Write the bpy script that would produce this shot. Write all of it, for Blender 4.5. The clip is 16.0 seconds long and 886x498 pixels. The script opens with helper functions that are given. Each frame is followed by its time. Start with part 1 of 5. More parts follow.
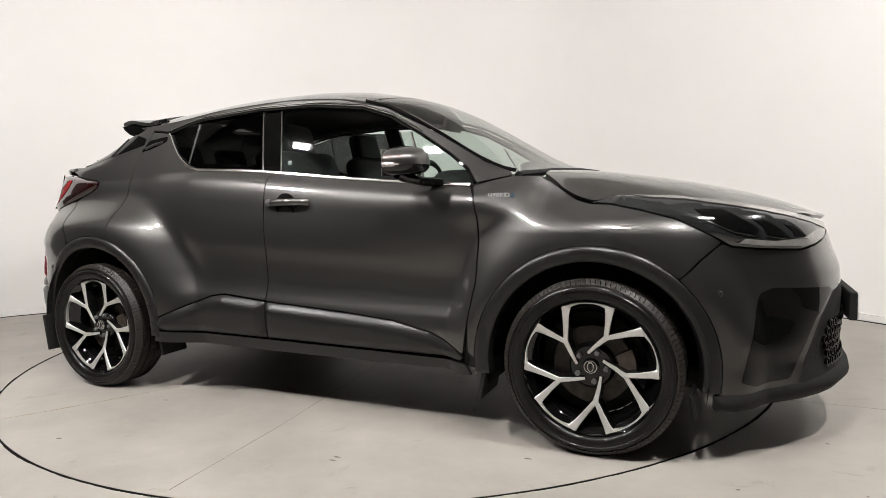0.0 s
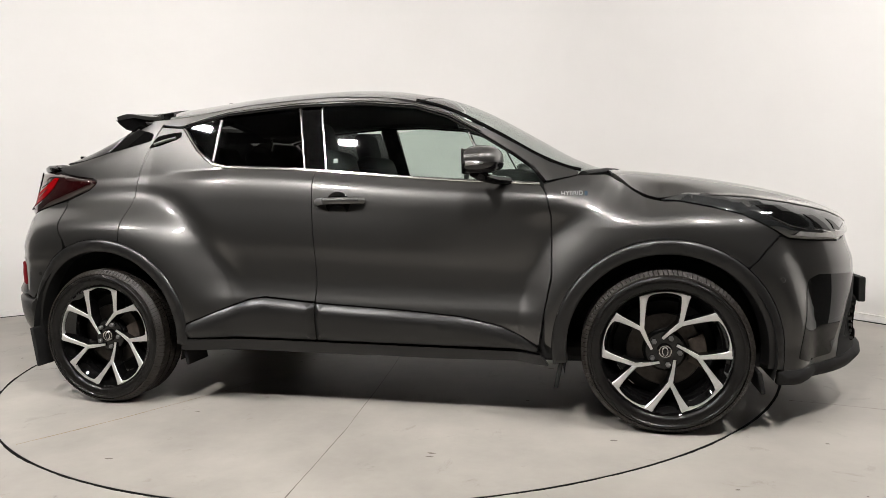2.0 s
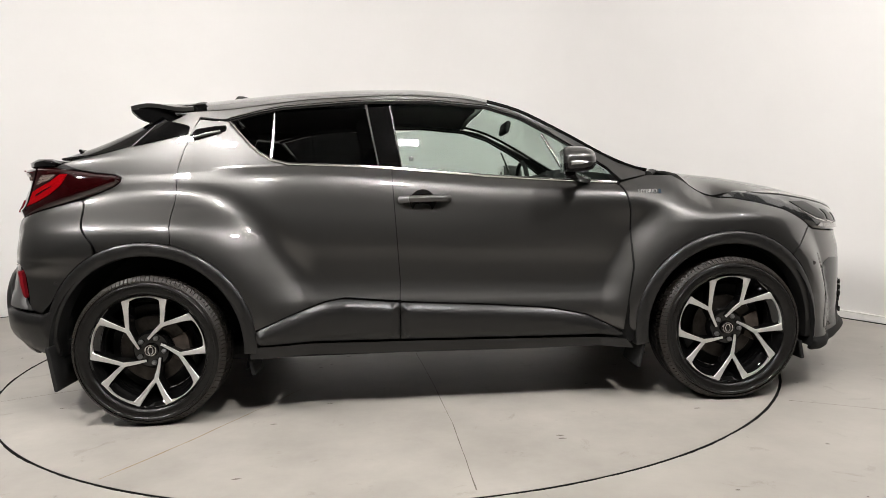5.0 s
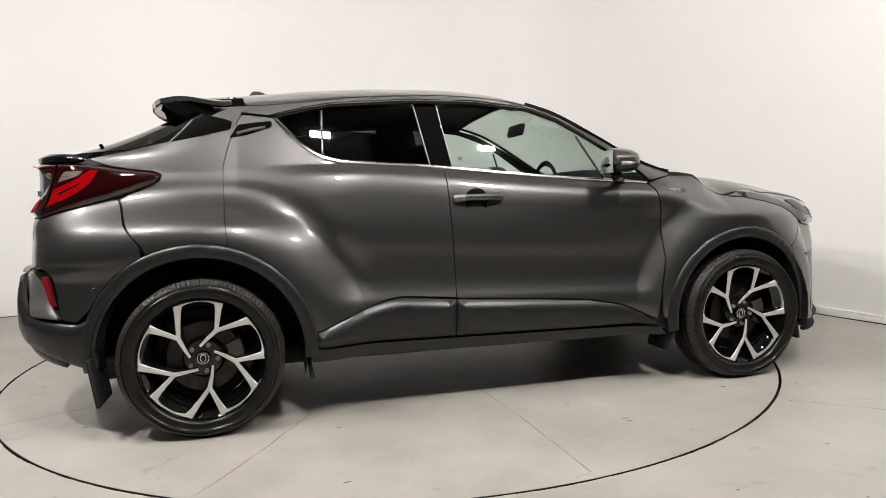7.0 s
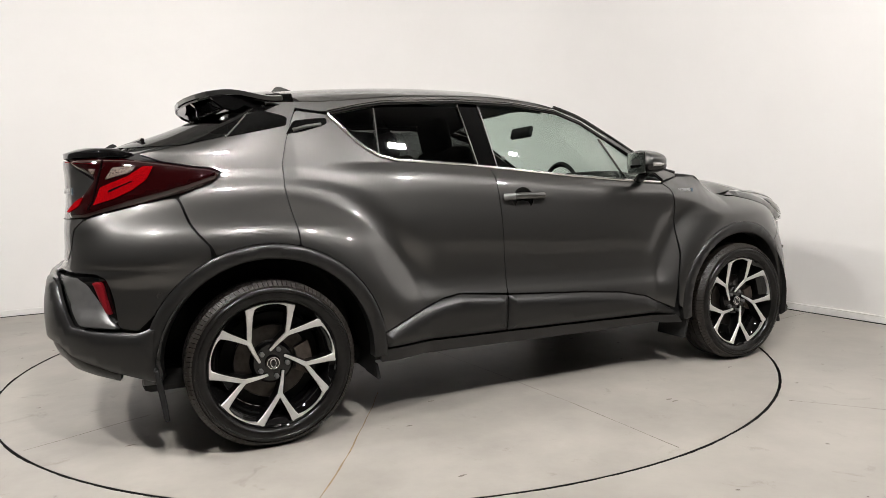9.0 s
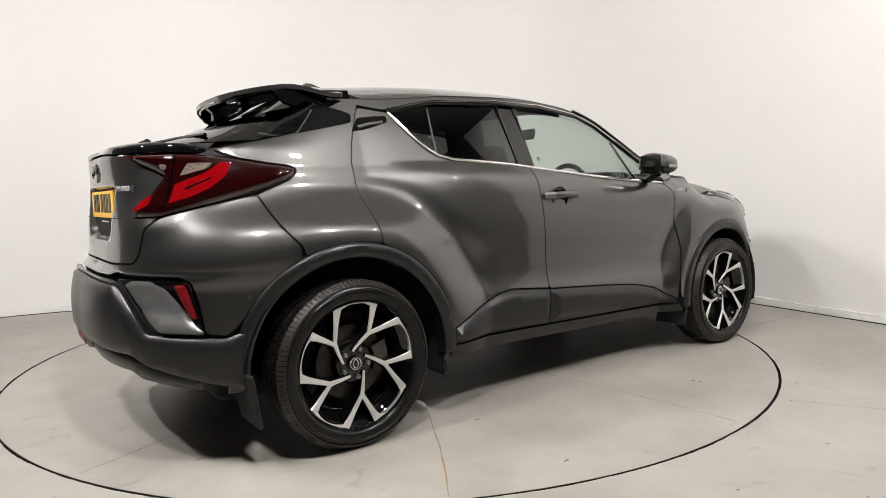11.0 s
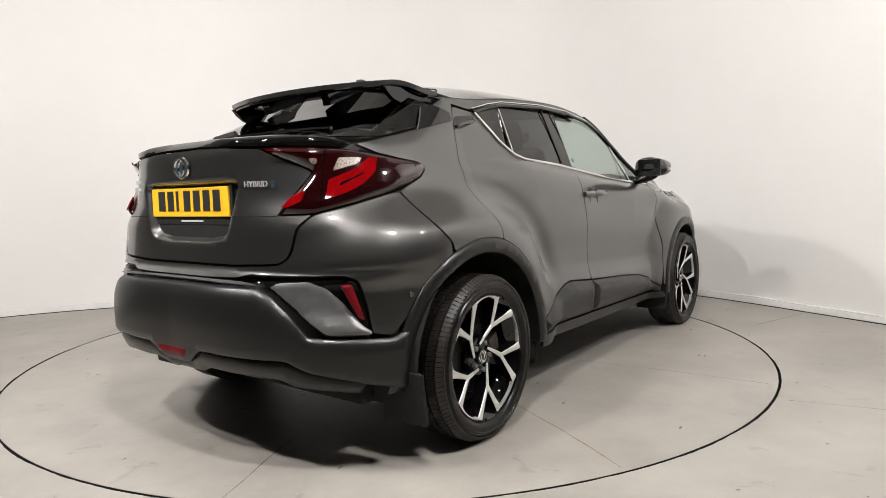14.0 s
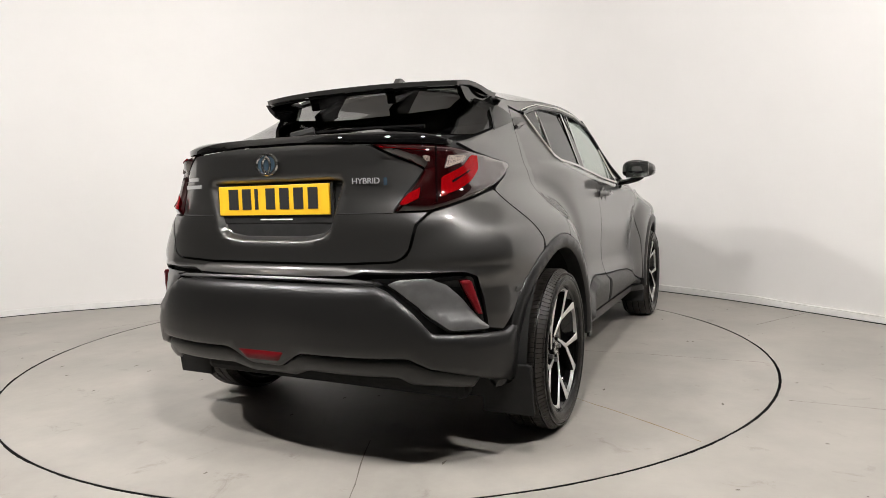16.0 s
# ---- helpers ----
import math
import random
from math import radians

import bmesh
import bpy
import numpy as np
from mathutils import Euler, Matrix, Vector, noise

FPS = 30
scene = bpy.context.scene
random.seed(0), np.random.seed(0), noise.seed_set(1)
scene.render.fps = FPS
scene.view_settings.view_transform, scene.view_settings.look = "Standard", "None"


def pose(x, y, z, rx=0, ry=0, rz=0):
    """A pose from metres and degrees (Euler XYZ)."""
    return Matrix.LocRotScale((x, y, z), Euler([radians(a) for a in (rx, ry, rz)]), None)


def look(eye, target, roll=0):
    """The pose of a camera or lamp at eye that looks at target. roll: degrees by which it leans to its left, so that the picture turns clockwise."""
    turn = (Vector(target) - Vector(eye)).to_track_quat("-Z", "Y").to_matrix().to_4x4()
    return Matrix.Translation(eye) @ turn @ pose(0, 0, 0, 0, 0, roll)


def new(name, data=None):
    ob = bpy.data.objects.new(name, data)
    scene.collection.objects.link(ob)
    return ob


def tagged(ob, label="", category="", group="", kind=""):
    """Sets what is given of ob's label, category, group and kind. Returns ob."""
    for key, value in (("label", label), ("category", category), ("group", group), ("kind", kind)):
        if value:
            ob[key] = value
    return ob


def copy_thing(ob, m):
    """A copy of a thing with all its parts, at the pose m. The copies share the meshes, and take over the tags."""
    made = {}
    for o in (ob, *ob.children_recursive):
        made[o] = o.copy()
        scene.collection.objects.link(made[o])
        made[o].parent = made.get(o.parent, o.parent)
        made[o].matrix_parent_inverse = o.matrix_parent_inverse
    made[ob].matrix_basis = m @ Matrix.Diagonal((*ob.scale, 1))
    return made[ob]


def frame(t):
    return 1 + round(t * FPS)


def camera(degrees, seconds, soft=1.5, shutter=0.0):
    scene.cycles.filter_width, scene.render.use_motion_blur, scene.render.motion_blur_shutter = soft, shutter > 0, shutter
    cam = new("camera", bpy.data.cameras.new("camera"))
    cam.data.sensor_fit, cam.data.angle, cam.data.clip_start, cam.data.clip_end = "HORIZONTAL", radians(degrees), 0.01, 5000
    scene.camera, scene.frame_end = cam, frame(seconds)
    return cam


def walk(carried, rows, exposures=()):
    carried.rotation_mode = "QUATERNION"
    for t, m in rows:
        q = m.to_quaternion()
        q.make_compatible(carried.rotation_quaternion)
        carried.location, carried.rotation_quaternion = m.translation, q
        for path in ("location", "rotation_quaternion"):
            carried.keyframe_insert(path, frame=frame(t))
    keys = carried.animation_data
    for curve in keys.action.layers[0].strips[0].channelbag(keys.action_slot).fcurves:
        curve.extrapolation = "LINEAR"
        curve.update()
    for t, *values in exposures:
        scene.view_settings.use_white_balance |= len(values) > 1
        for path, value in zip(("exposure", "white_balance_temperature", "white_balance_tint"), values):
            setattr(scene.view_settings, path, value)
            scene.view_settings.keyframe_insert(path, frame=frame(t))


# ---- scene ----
# The camera stands still; the turntable carries the car round.
cam = camera(69.66, 16.0, 0.6)
EYE, PAN, TILT, ROLL = (0.0, -4.244, 0.989), 4.104, -4.883, -1.520
CAM_POSE = pose(*EYE, 0, 0, -PAN) @ pose(0, 0, 0, 90 + TILT) @ pose(0, 0, 0, 0, 0, ROLL)
walk(cam, [(0.0, CAM_POSE), (16.0, CAM_POSE)])
TURN_START, TURN_RATE = -28.358, 5.518
CAR_X, CAR_Y = 0.2295, -0.5303
RING = 2.274

# ---- light ----
world = bpy.data.worlds.new("studio_air")
world.use_nodes = True
world.node_tree.nodes["Background"].inputs[0].default_value = (1.0, 0.95, 0.9, 1)
world.node_tree.nodes["Background"].inputs[1].default_value = 0.02
scene.world = world
scene.view_settings.exposure = 0.0


# the flood lights hang in a row under the ceiling on the camera's side: place, aim, width, height
FLOODS = [
    (-3.3, -2.0, 3.3, (0.2, 0.6, 0.4), 0.2, 0.1),
    (-1.9, -2.9, 3.3, (-0.2, 0.8, 0.4), 0.2, 0.1),
    (0.1, -3.4, 3.3, (0.1, 0.9, 0.4), 0.2, 0.1),
    (1.95, -3.2, 3.3, (0.6, 1.0, 0.7), 0.2, 0.1),
    (3.4, -2.6, 3.3, (1.5, 1.6, 1.6), 0.12, 0.06),
]


# ---- materials ----
def material(name, base, rough=0.5, metal=0.0, coat=0.0, vary=0.0, scale=8.0, bump=0.0, bump_scale=60.0, tint=None, coat_rough=0.04, marks=0.0):
    m = bpy.data.materials.new(name)
    m.use_nodes = True
    nt = m.node_tree
    b = nt.nodes["Principled BSDF"]
    b.inputs["Base Color"].default_value = (*base, 1)
    b.inputs["Roughness"].default_value = rough
    b.inputs["Metallic"].default_value = metal
    b.inputs["Coat Weight"].default_value = coat
    b.inputs["Coat Roughness"].default_value = coat_rough
    b.inputs["Coat IOR"].default_value = 1.6
    pos = nt.nodes.new("ShaderNodeTexCoord")
    if vary:
        n = nt.nodes.new("ShaderNodeTexNoise")
        n.inputs["Scale"].default_value, n.inputs["Detail"].default_value, n.inputs["Roughness"].default_value = scale, 8, 0.62
        nt.links.new(pos.outputs["Object"], n.inputs["Vector"])
        r = nt.nodes.new("ShaderNodeValToRGB")
        lo = [max(0, c * (1 - vary)) for c in (tint or base)]
        hi = [min(1, c * (1 + vary * 0.6)) for c in base]
        r.color_ramp.elements[0].position, r.color_ramp.elements[0].color = 0.32, (*lo, 1)
        r.color_ramp.elements[1].position, r.color_ramp.elements[1].color = 0.7, (*hi, 1)
        nt.links.new(n.outputs["Fac"], r.inputs["Fac"])
        nt.links.new(r.outputs["Color"], b.inputs["Base Color"])
        if marks:
            n3, r3, mix = nt.nodes.new("ShaderNodeTexNoise"), nt.nodes.new("ShaderNodeValToRGB"), nt.nodes.new("ShaderNodeMixRGB")
            n3.inputs["Scale"].default_value, n3.inputs["Detail"].default_value, n3.inputs["Roughness"].default_value, n3.inputs["Distortion"].default_value = 5.5, 12, 0.72, 0.6
            r3.color_ramp.elements[0].position, r3.color_ramp.elements[0].color = 0.6, (1, 1, 1, 1)
            r3.color_ramp.elements[1].position, r3.color_ramp.elements[1].color = 0.74, (1 - marks, 1 - marks * 1.05, 1 - marks * 1.15, 1)
            mix.blend_type, mix.inputs[0].default_value = "MULTIPLY", 1.0
            nt.links.new(pos.outputs["Object"], n3.inputs["Vector"])
            nt.links.new(n3.outputs["Fac"], r3.inputs["Fac"])
            nt.links.new(r.outputs["Color"], mix.inputs[1])
            nt.links.new(r3.outputs["Color"], mix.inputs[2])
            nt.links.new(mix.outputs[0], b.inputs["Base Color"])
        q = nt.nodes.new("ShaderNodeMapRange")
        q.inputs["To Min"].default_value, q.inputs["To Max"].default_value = max(0.02, rough - 0.06), min(1, rough + 0.08)
        nt.links.new(n.outputs["Fac"], q.inputs["Value"])
        nt.links.new(q.outputs["Result"], b.inputs["Roughness"])
    if bump:
        n2 = nt.nodes.new("ShaderNodeTexNoise")
        n2.inputs["Scale"].default_value, n2.inputs["Detail"].default_value = bump_scale, 5
        nt.links.new(pos.outputs["Object"], n2.inputs["Vector"])
        bp = nt.nodes.new("ShaderNodeBump")
        bp.inputs["Strength"].default_value, bp.inputs["Distance"].default_value = bump, 0.004
        nt.links.new(n2.outputs["Fac"], bp.inputs["Height"])
        nt.links.new(bp.outputs["Normal"], b.inputs["Normal"])
    return m


def glass_material(name, tint, clear):
    """A thin pane: a clear or tinted see-through layer under a mirror gloss."""
    m = bpy.data.materials.new(name)
    m.use_nodes = True
    nt = m.node_tree
    nt.nodes.remove(nt.nodes["Principled BSDF"])
    tr, gl = nt.nodes.new("ShaderNodeBsdfTransparent"), nt.nodes.new("ShaderNodeBsdfGlossy")
    tr.inputs[0].default_value = (*[c * clear for c in tint], 1)
    gl.inputs["Roughness"].default_value = 0.02
    lw, mx = nt.nodes.new("ShaderNodeLayerWeight"), nt.nodes.new("ShaderNodeMixShader")
    up, scale = nt.nodes.new("ShaderNodeMath"), nt.nodes.new("ShaderNodeMath")
    lw.inputs["Blend"].default_value = 0.5
    up.operation, up.inputs[1].default_value = "POWER", 5.0
    scale.operation, scale.inputs[1].default_value, scale.inputs[2].default_value = "MULTIPLY_ADD", 0.93, 0.07
    nt.links.new(lw.outputs["Facing"], up.inputs[0])
    nt.links.new(up.outputs[0], scale.inputs[0])
    nt.links.new(scale.outputs[0], mx.inputs[0])
    nt.links.new(tr.outputs[0], mx.inputs[1])
    nt.links.new(gl.outputs[0], mx.inputs[2])
    nt.links.new(mx.outputs[0], nt.nodes["Material Output"].inputs[0])
    return m


PAINT = material("grey_metallic_paint", (0.073, 0.0717, 0.0688), 0.37, 0.9, 1.0, 0.05, 260, coat_rough=0.015)
CLAD = material("dark_plastic_cladding", (0.011, 0.0107, 0.0104), 0.3, 0.0, 0.0, 0.1, 180, 0.06, 700)
BLACK = material("black_gloss", (0.003, 0.003, 0.003), 0.025)
MATT = material("black_matt", (0.015, 0.0148, 0.0145), 0.75, vary=0.3, scale=20)
CHROME = material("chrome", (0.8, 0.79, 0.77), 0.12, 1.0)
SILVER = material("silver_badge", (0.45, 0.45, 0.45), 0.3, 0.3, 0.6)
BLADE = material("satin_grey_blade", (0.15, 0.149, 0.147), 0.36, 0.6, 0.5, 0.1, 30)
RUBBER = material("tyre_rubber", (0.009, 0.0086, 0.0082), 0.22, 0.0, 0.0, 0.35, 14, 0.1, 300, tint=(0.011, 0.0102, 0.0094))
TREAD = material("dusty_tread_rubber", (0.013, 0.0112, 0.0095), 0.5, 0.0, 0.0, 0.35, 14, 0.1, 300, tint=(0.022, 0.016, 0.0115))
ALLOY = material("machined_alloy", (0.72, 0.71, 0.69), 0.42, 0.75, 0.3, 0.06, 120)
STEEL = material("brake_steel", (0.05, 0.045, 0.041), 0.38, 1.0, 0, 0.35, 30)
IRON = material("caliper_iron", (0.07, 0.055, 0.044), 0.6, 0.5, 0, 0.4, 40)
RED = material("red_lens", (0.22, 0.0015, 0.003), 0.5, 0.0, 0.3, 0.5, 260, 0.2, 240, tint=(0.14, 0.001, 0.002))
SMOKED_CLEAR = material("smoked_clear_lens", (0.2, 0.165, 0.14), 0.2, 0.3, 1.0, 0.5, 200, 0.3, 200, tint=(0.06, 0.03, 0.025))
DARK_RED = material("smoked_red_lens", (0.011, 0.0006, 0.0009), 0.06, 0.0, 1.0)
REFLECT = material("red_reflector", (0.12, 0.005, 0.008), 0.35, 0.0, 0.1)
CLEAR = material("clear_lens", (0.36, 0.35, 0.335), 0.12, 0.5, 1.0, 0.2, 70, 0.12, 120)
LAMP_DARK = material("headlamp_inside", (0.022, 0.0235, 0.024), 0.12, 0.3, 1.0, 0.3, 40)
YELLOW = material("plate_yellow", (0.85, 0.5, 0.02), 0.4, vary=0.04, scale=20)
INK = material("plate_black", (0.02, 0.02, 0.02), 0.45)
WHITE = material("white_marking", (0.75, 0.75, 0.75), 0.4)
BLUE = material("blue_badge", (0.08, 0.13, 0.18), 0.25, 0.6, 0.6)
SEAT = material("dark_fabric", (0.045, 0.045, 0.046), 0.8, vary=0.3, scale=60, bump=0.3, bump_scale=300)
GLASS = glass_material("window_glass", (0.82, 0.9, 0.86), 0.92)
TINTED = glass_material("privacy_glass", (0.5, 0.52, 0.52), 0.15)
WALL = material("white_painted_wall", (0.775, 0.76, 0.742), 0.65, vary=0.03, scale=0.8, bump=0.08, bump_scale=12)
# near-black colour stands in for the shade down in the ring gap
PIT = material("pit_shade_black", (0.003, 0.003, 0.003), 1.0, vary=0.3, scale=20)
FLOOR = material("grey_painted_floor", (0.358, 0.336, 0.302), 0.42, vary=0.22, scale=1.3, bump=0.1, bump_scale=25, marks=0.36)
DISC = material("grey_painted_turntable", (0.358, 0.336, 0.302), 0.42, vary=0.22, scale=1.7, bump=0.14, bump_scale=25, marks=0.36)
SKIRT = material("white_skirting", (0.78, 0.77, 0.75), 0.5, vary=0.08, scale=14, bump=0.5, bump_scale=9)
DARK = material("black_drape", (0.085, 0.082, 0.078), 0.9, vary=0.3, scale=3)
CEILING = material("grey_ceiling", (0.4, 0.39, 0.375), 0.85, vary=0.2, scale=1.2)
CRACK = material("floor_crack", (0.17, 0.15, 0.13), 0.8, vary=0.4, scale=40)
RUST = material("rust_crack", (0.3, 0.22, 0.13), 0.8, vary=0.4, scale=30)
LED = bpy.data.materials.new("flood_led")
LED.use_nodes = True
LED.node_tree.nodes["Principled BSDF"].inputs["Emission Color"].default_value = (1.0, 0.962, 0.935, 1)
LED.node_tree.nodes["Principled BSDF"].inputs["Emission Strength"].default_value = 1430.0



for flat_mat, level in ((RUBBER, 0.22), (MATT, 0.25), (CLAD, 0.4), (SEAT, 0.3), (RED, 0.0), (REFLECT, 0.1)):
    flat_mat.node_tree.nodes["Principled BSDF"].inputs["Specular IOR Level"].default_value = level


# ---- mesh helpers ----
def link_mesh(name, verts, faces, mat, parent=None, label="", smooth=True, normals=None):
    me = bpy.data.meshes.new(name)
    me.from_pydata([tuple(v) for v in verts], [], faces)
    me.materials.append(mat)
    if smooth:
        me.polygons.foreach_set("use_smooth", [True] * len(me.polygons))
    me.update()
    if normals:
        me.normals_split_custom_set_from_vertices(normals)
    ob = new(name, me)
    if parent:
        ob.parent = parent
    if label:
        tagged(ob, label)
    return ob


def part(name, bm, mat, parent=None, label="", smooth=False, sharp=35):
    me = bpy.data.meshes.new(name)
    bmesh.ops.recalc_face_normals(bm, faces=bm.faces)
    if smooth:
        for f in bm.faces:
            f.smooth = True
        for e in bm.edges:
            if len(e.link_faces) == 2 and e.calc_face_angle(0) > radians(sharp):
                e.smooth = False
    bm.to_mesh(me)
    bm.free()
    me.materials.append(mat)
    ob = new(name, me)
    if parent:
        ob.parent = parent
    if label:
        tagged(ob, label)
    return ob


def box(sx, sy, sz, m=None, bevel=0.0, segs=2):
    bm = bmesh.new()
    bmesh.ops.create_cube(bm, size=1, matrix=Matrix.Diagonal((sx, sy, sz, 1)))
    if bevel:
        bmesh.ops.bevel(bm, geom=bm.edges[:], offset=bevel, segments=segs, affect="EDGES", profile=0.5)
    if m:
        bm.transform(m)
    return bm


def lathe(profile, n=64, closed=False):
    """Revolves (radius, depth) points round the y axis."""
    bm = bmesh.new()
    rings = []
    for k in range(n):
        a = 2 * math.pi * k / n
        rings.append([bm.verts.new((r * math.cos(a), d, r * math.sin(a))) for r, d in profile])
    m = len(profile)
    for k in range(n):
        A, B = rings[k], rings[(k + 1) % n]
        for j in range(m if closed else m - 1):
            bm.faces.new((A[j], A[(j + 1) % m], B[(j + 1) % m], B[j]))
    return bm


def tube(points, radius, n=8, flat=1.0):
    """A round bar along points."""
    bm = bmesh.new()
    pts = [Vector(p) for p in points]
    rings = []
    for i, p in enumerate(pts):
        d = (pts[min(i + 1, len(pts) - 1)] - pts[max(i - 1, 0)]).normalized()
        side = d.cross(Vector((0, 0, 1)))
        if side.length < 1e-3:
            side = d.cross(Vector((1, 0, 0)))
        side.normalize()
        up = side.cross(d)
        rings.append([bm.verts.new(p + side * radius * math.cos(2 * math.pi * k / n) + up * radius * flat * math.sin(2 * math.pi * k / n)) for k in range(n)])
    for A, B in zip(rings, rings[1:]):
        for k in range(n):
            bm.faces.new((A[k], A[(k + 1) % n], B[(k + 1) % n], B[k]))
    bm.faces.new(rings[0])
    bm.faces.new(rings[-1])
    return bm


def prism(outline, depth, m=None):
    """A flat outline in x and z, drawn out along y."""
    bm = bmesh.new()
    a = [bm.verts.new((x, 0, z)) for x, z in outline]
    b = [bm.verts.new((x, depth, z)) for x, z in outline]
    bm.faces.new(a)
    bm.faces.new(b[::-1])
    for i in range(len(a)):
        j = (i + 1) % len(a)
        bm.faces.new((a[i], b[i], b[j], a[j]))
    if m:
        bm.transform(m)
    return bm


def spline(*pts):
    """A smooth curve through (x, value) points, with no overshoot."""
    xs, ys = [p[0] for p in pts], [p[1] for p in pts]
    n = len(xs)
    d = [(ys[i + 1] - ys[i]) / (xs[i + 1] - xs[i]) for i in range(n - 1)]
    t = [d[0]] + [0.0 if d[i - 1] * d[i] <= 0 else 2 * d[i - 1] * d[i] / (d[i - 1] + d[i]) for i in range(1, n - 1)] + [d[-1]]

    def f(x):
        if x <= xs[0]:
            return ys[0] + t[0] * (x - xs[0])
        if x >= xs[-1]:
            return ys[-1] + t[-1] * (x - xs[-1])
        i = 0
        while x > xs[i + 1]:
            i += 1
        h = xs[i + 1] - xs[i]
        u = (x - xs[i]) / h
        return ((1 + 2 * u) * (1 - u) ** 2 * ys[i] + u * (1 - u) ** 2 * h * t[i] + u * u * (3 - 2 * u) * ys[i + 1] + u * u * (u - 1) * h * t[i + 1])
    return f


def step(a, b, x):
    u = min(1, max(0, (x - a) / (b - a)))
    return u * u * (3 - 2 * u)


def softened(f, lo, hi, width):
    """The curve f between lo and hi with its bends eased over width."""
    n = 700
    pad = int(n * 3 * width / (hi - lo)) + 1
    d = (hi - lo) / n
    xs = lo + d * np.arange(-pad, n + pad + 1)
    ys = np.array([f(float(x)) for x in xs])
    k = np.exp(-0.5 * (d * np.arange(-pad, pad + 1) / width) ** 2)
    ys = np.convolve(ys, k / k.sum(), "valid")
    return lambda x: float(np.interp(x, xs[pad:-pad], ys)) if lo <= x <= hi else f(x)


# ---- the car's skin ----
# x ahead, y to its left, z up; the origin lies on the ground midway between the axles.
AXLE, HUB_Z, WHEEL_Z = 1.32, 0.338, 0.333
X_REAR, X_FRONT, PER_RAD = -1.15, 1.25, 0.9
belt_z = spline((-1.15, 1.12), (-0.9, 1.14), (-0.7, 1.147), (-0.35, 1.128), (0.23, 1.07), (0.5, 1.047), (0.8, 1.025), (1.0, 0.995), (1.12, 0.96), (1.25, 0.9))
belt_a = spline((-1.15, 0.69), (-0.9, 0.704), (-0.5, 0.715), (-0.1, 0.715), (0.4, 0.735), (0.8, 0.765), (1.0, 0.79), (1.25, 0.79))
rail_z = spline((-1.45, 1.4), (-1.0, 1.42), (-0.6, 1.458), (-0.2, 1.47), (0.1, 1.452), (0.35, 1.395), (0.6, 1.27), (0.85, 1.125), (0.98, 1.075), (1.12, 1.06), (1.2, 0.995), (1.25, 0.965))
rail_a = spline((-1.45, 0.57), (-1.0, 0.58), (-0.6, 0.595), (-0.2, 0.6), (0.1, 0.598), (0.35, 0.605), (0.6, 0.63), (0.85, 0.675), (0.98, 0.705), (1.12, 0.725), (1.25, 0.73))
flank = spline((0, 0.795), (0.161, 0.834), (0.27, 0.846), (0.333, 0.84), (0.385, 0.824), (0.45, 0.813), (0.53, 0.812), (0.64, 0.818), (0.75, 0.822), (0.84, 0.82), (0.9, 0.812), (0.935, 0.8), (0.955, 0.789), (1.0, 0.74))
tail_len = spline((0.2, 0.76), (0.28, 0.85), (0.36, 0.945), (0.45, 0.985), (0.55, 0.99), (0.66, 0.98), (0.705, 0.965), (0.74, 0.925), (0.8, 0.918), (0.9, 0.914), (1.0, 0.91), (1.1, 0.907), (1.16, 0.91), (1.19, 0.9), (1.215, 0.78), (1.28, 0.57), (1.31, 0.5), (1.36, 0.385), (1.43, 0.245), (1.48, 0.15), (1.52, 0.07))
tail_round = spline((0.36, 3.2), (0.66, 3.15), (0.78, 4.0), (0.88, 4.2), (1.0, 3.5), (1.15, 3.6), (1.25, 3.2))
nose_len = spline((0.15, 0.86), (0.2, 0.93), (0.25, 0.985), (0.3, 0.965), (0.36, 0.945), (0.55, 0.965), (0.65, 0.96), (0.74, 0.93), (0.8, 0.91), (0.88, 0.865), (0.97, 0.72))
flank = softened(flank, -0.05, 1.0, 0.012)
flank_rear = softened(spline((0, 0.795), (0.161, 0.834), (0.27, 0.846), (0.333, 0.84), (0.45, 0.822), (0.64, 0.818), (0.75, 0.813), (0.84, 0.8), (0.92, 0.775), (1.0, 0.74)), -0.05, 1.0, 0.03)
belt_z, belt_a = softened(belt_z, -1.15, 1.3, 0.05), softened(belt_a, -1.15, 1.3, 0.05)
rail_z, rail_a = softened(rail_z, -1.4, 1.3, 0.03), softened(rail_a, -1.4, 1.3, 0.04)


def raw_width(x, z):
    zb, ab = belt_z(x), belt_a(x)
    if z <= zb:
        f = (z - 0.2) / (zb - 0.2)
        k = step(-0.7, -1.1, x)
        return flank(f) * (1 - k) + flank_rear(f) * k + (ab - 0.74) * (step(0.6, 0.93, f) if ab < 0.74 else step(0.75, 1.0, f))
    ze, ae = rail_z(x), rail_a(x)
    u = (z - zb) / max(0.02, ze - zb)
    return ab + (ae - ab) * u + 0.006 * max(0, u * (1 - u)) * 4


def half_width(x, z):
    """Half the body's width, with the wing's shoulder rounded off ahead of the door."""
    k = step(0.82, 0.97, x)
    if not k:
        return raw_width(x, z)
    w = sum(f * raw_width(x, z + d) for d, f in ((-0.06, 0.1), (-0.04, 0.15), (-0.02, 0.16), (0, 0.18), (0.02, 0.16), (0.04, 0.15), (0.06, 0.1)))
    return raw_width(x, z) * (1 - k) + w * k


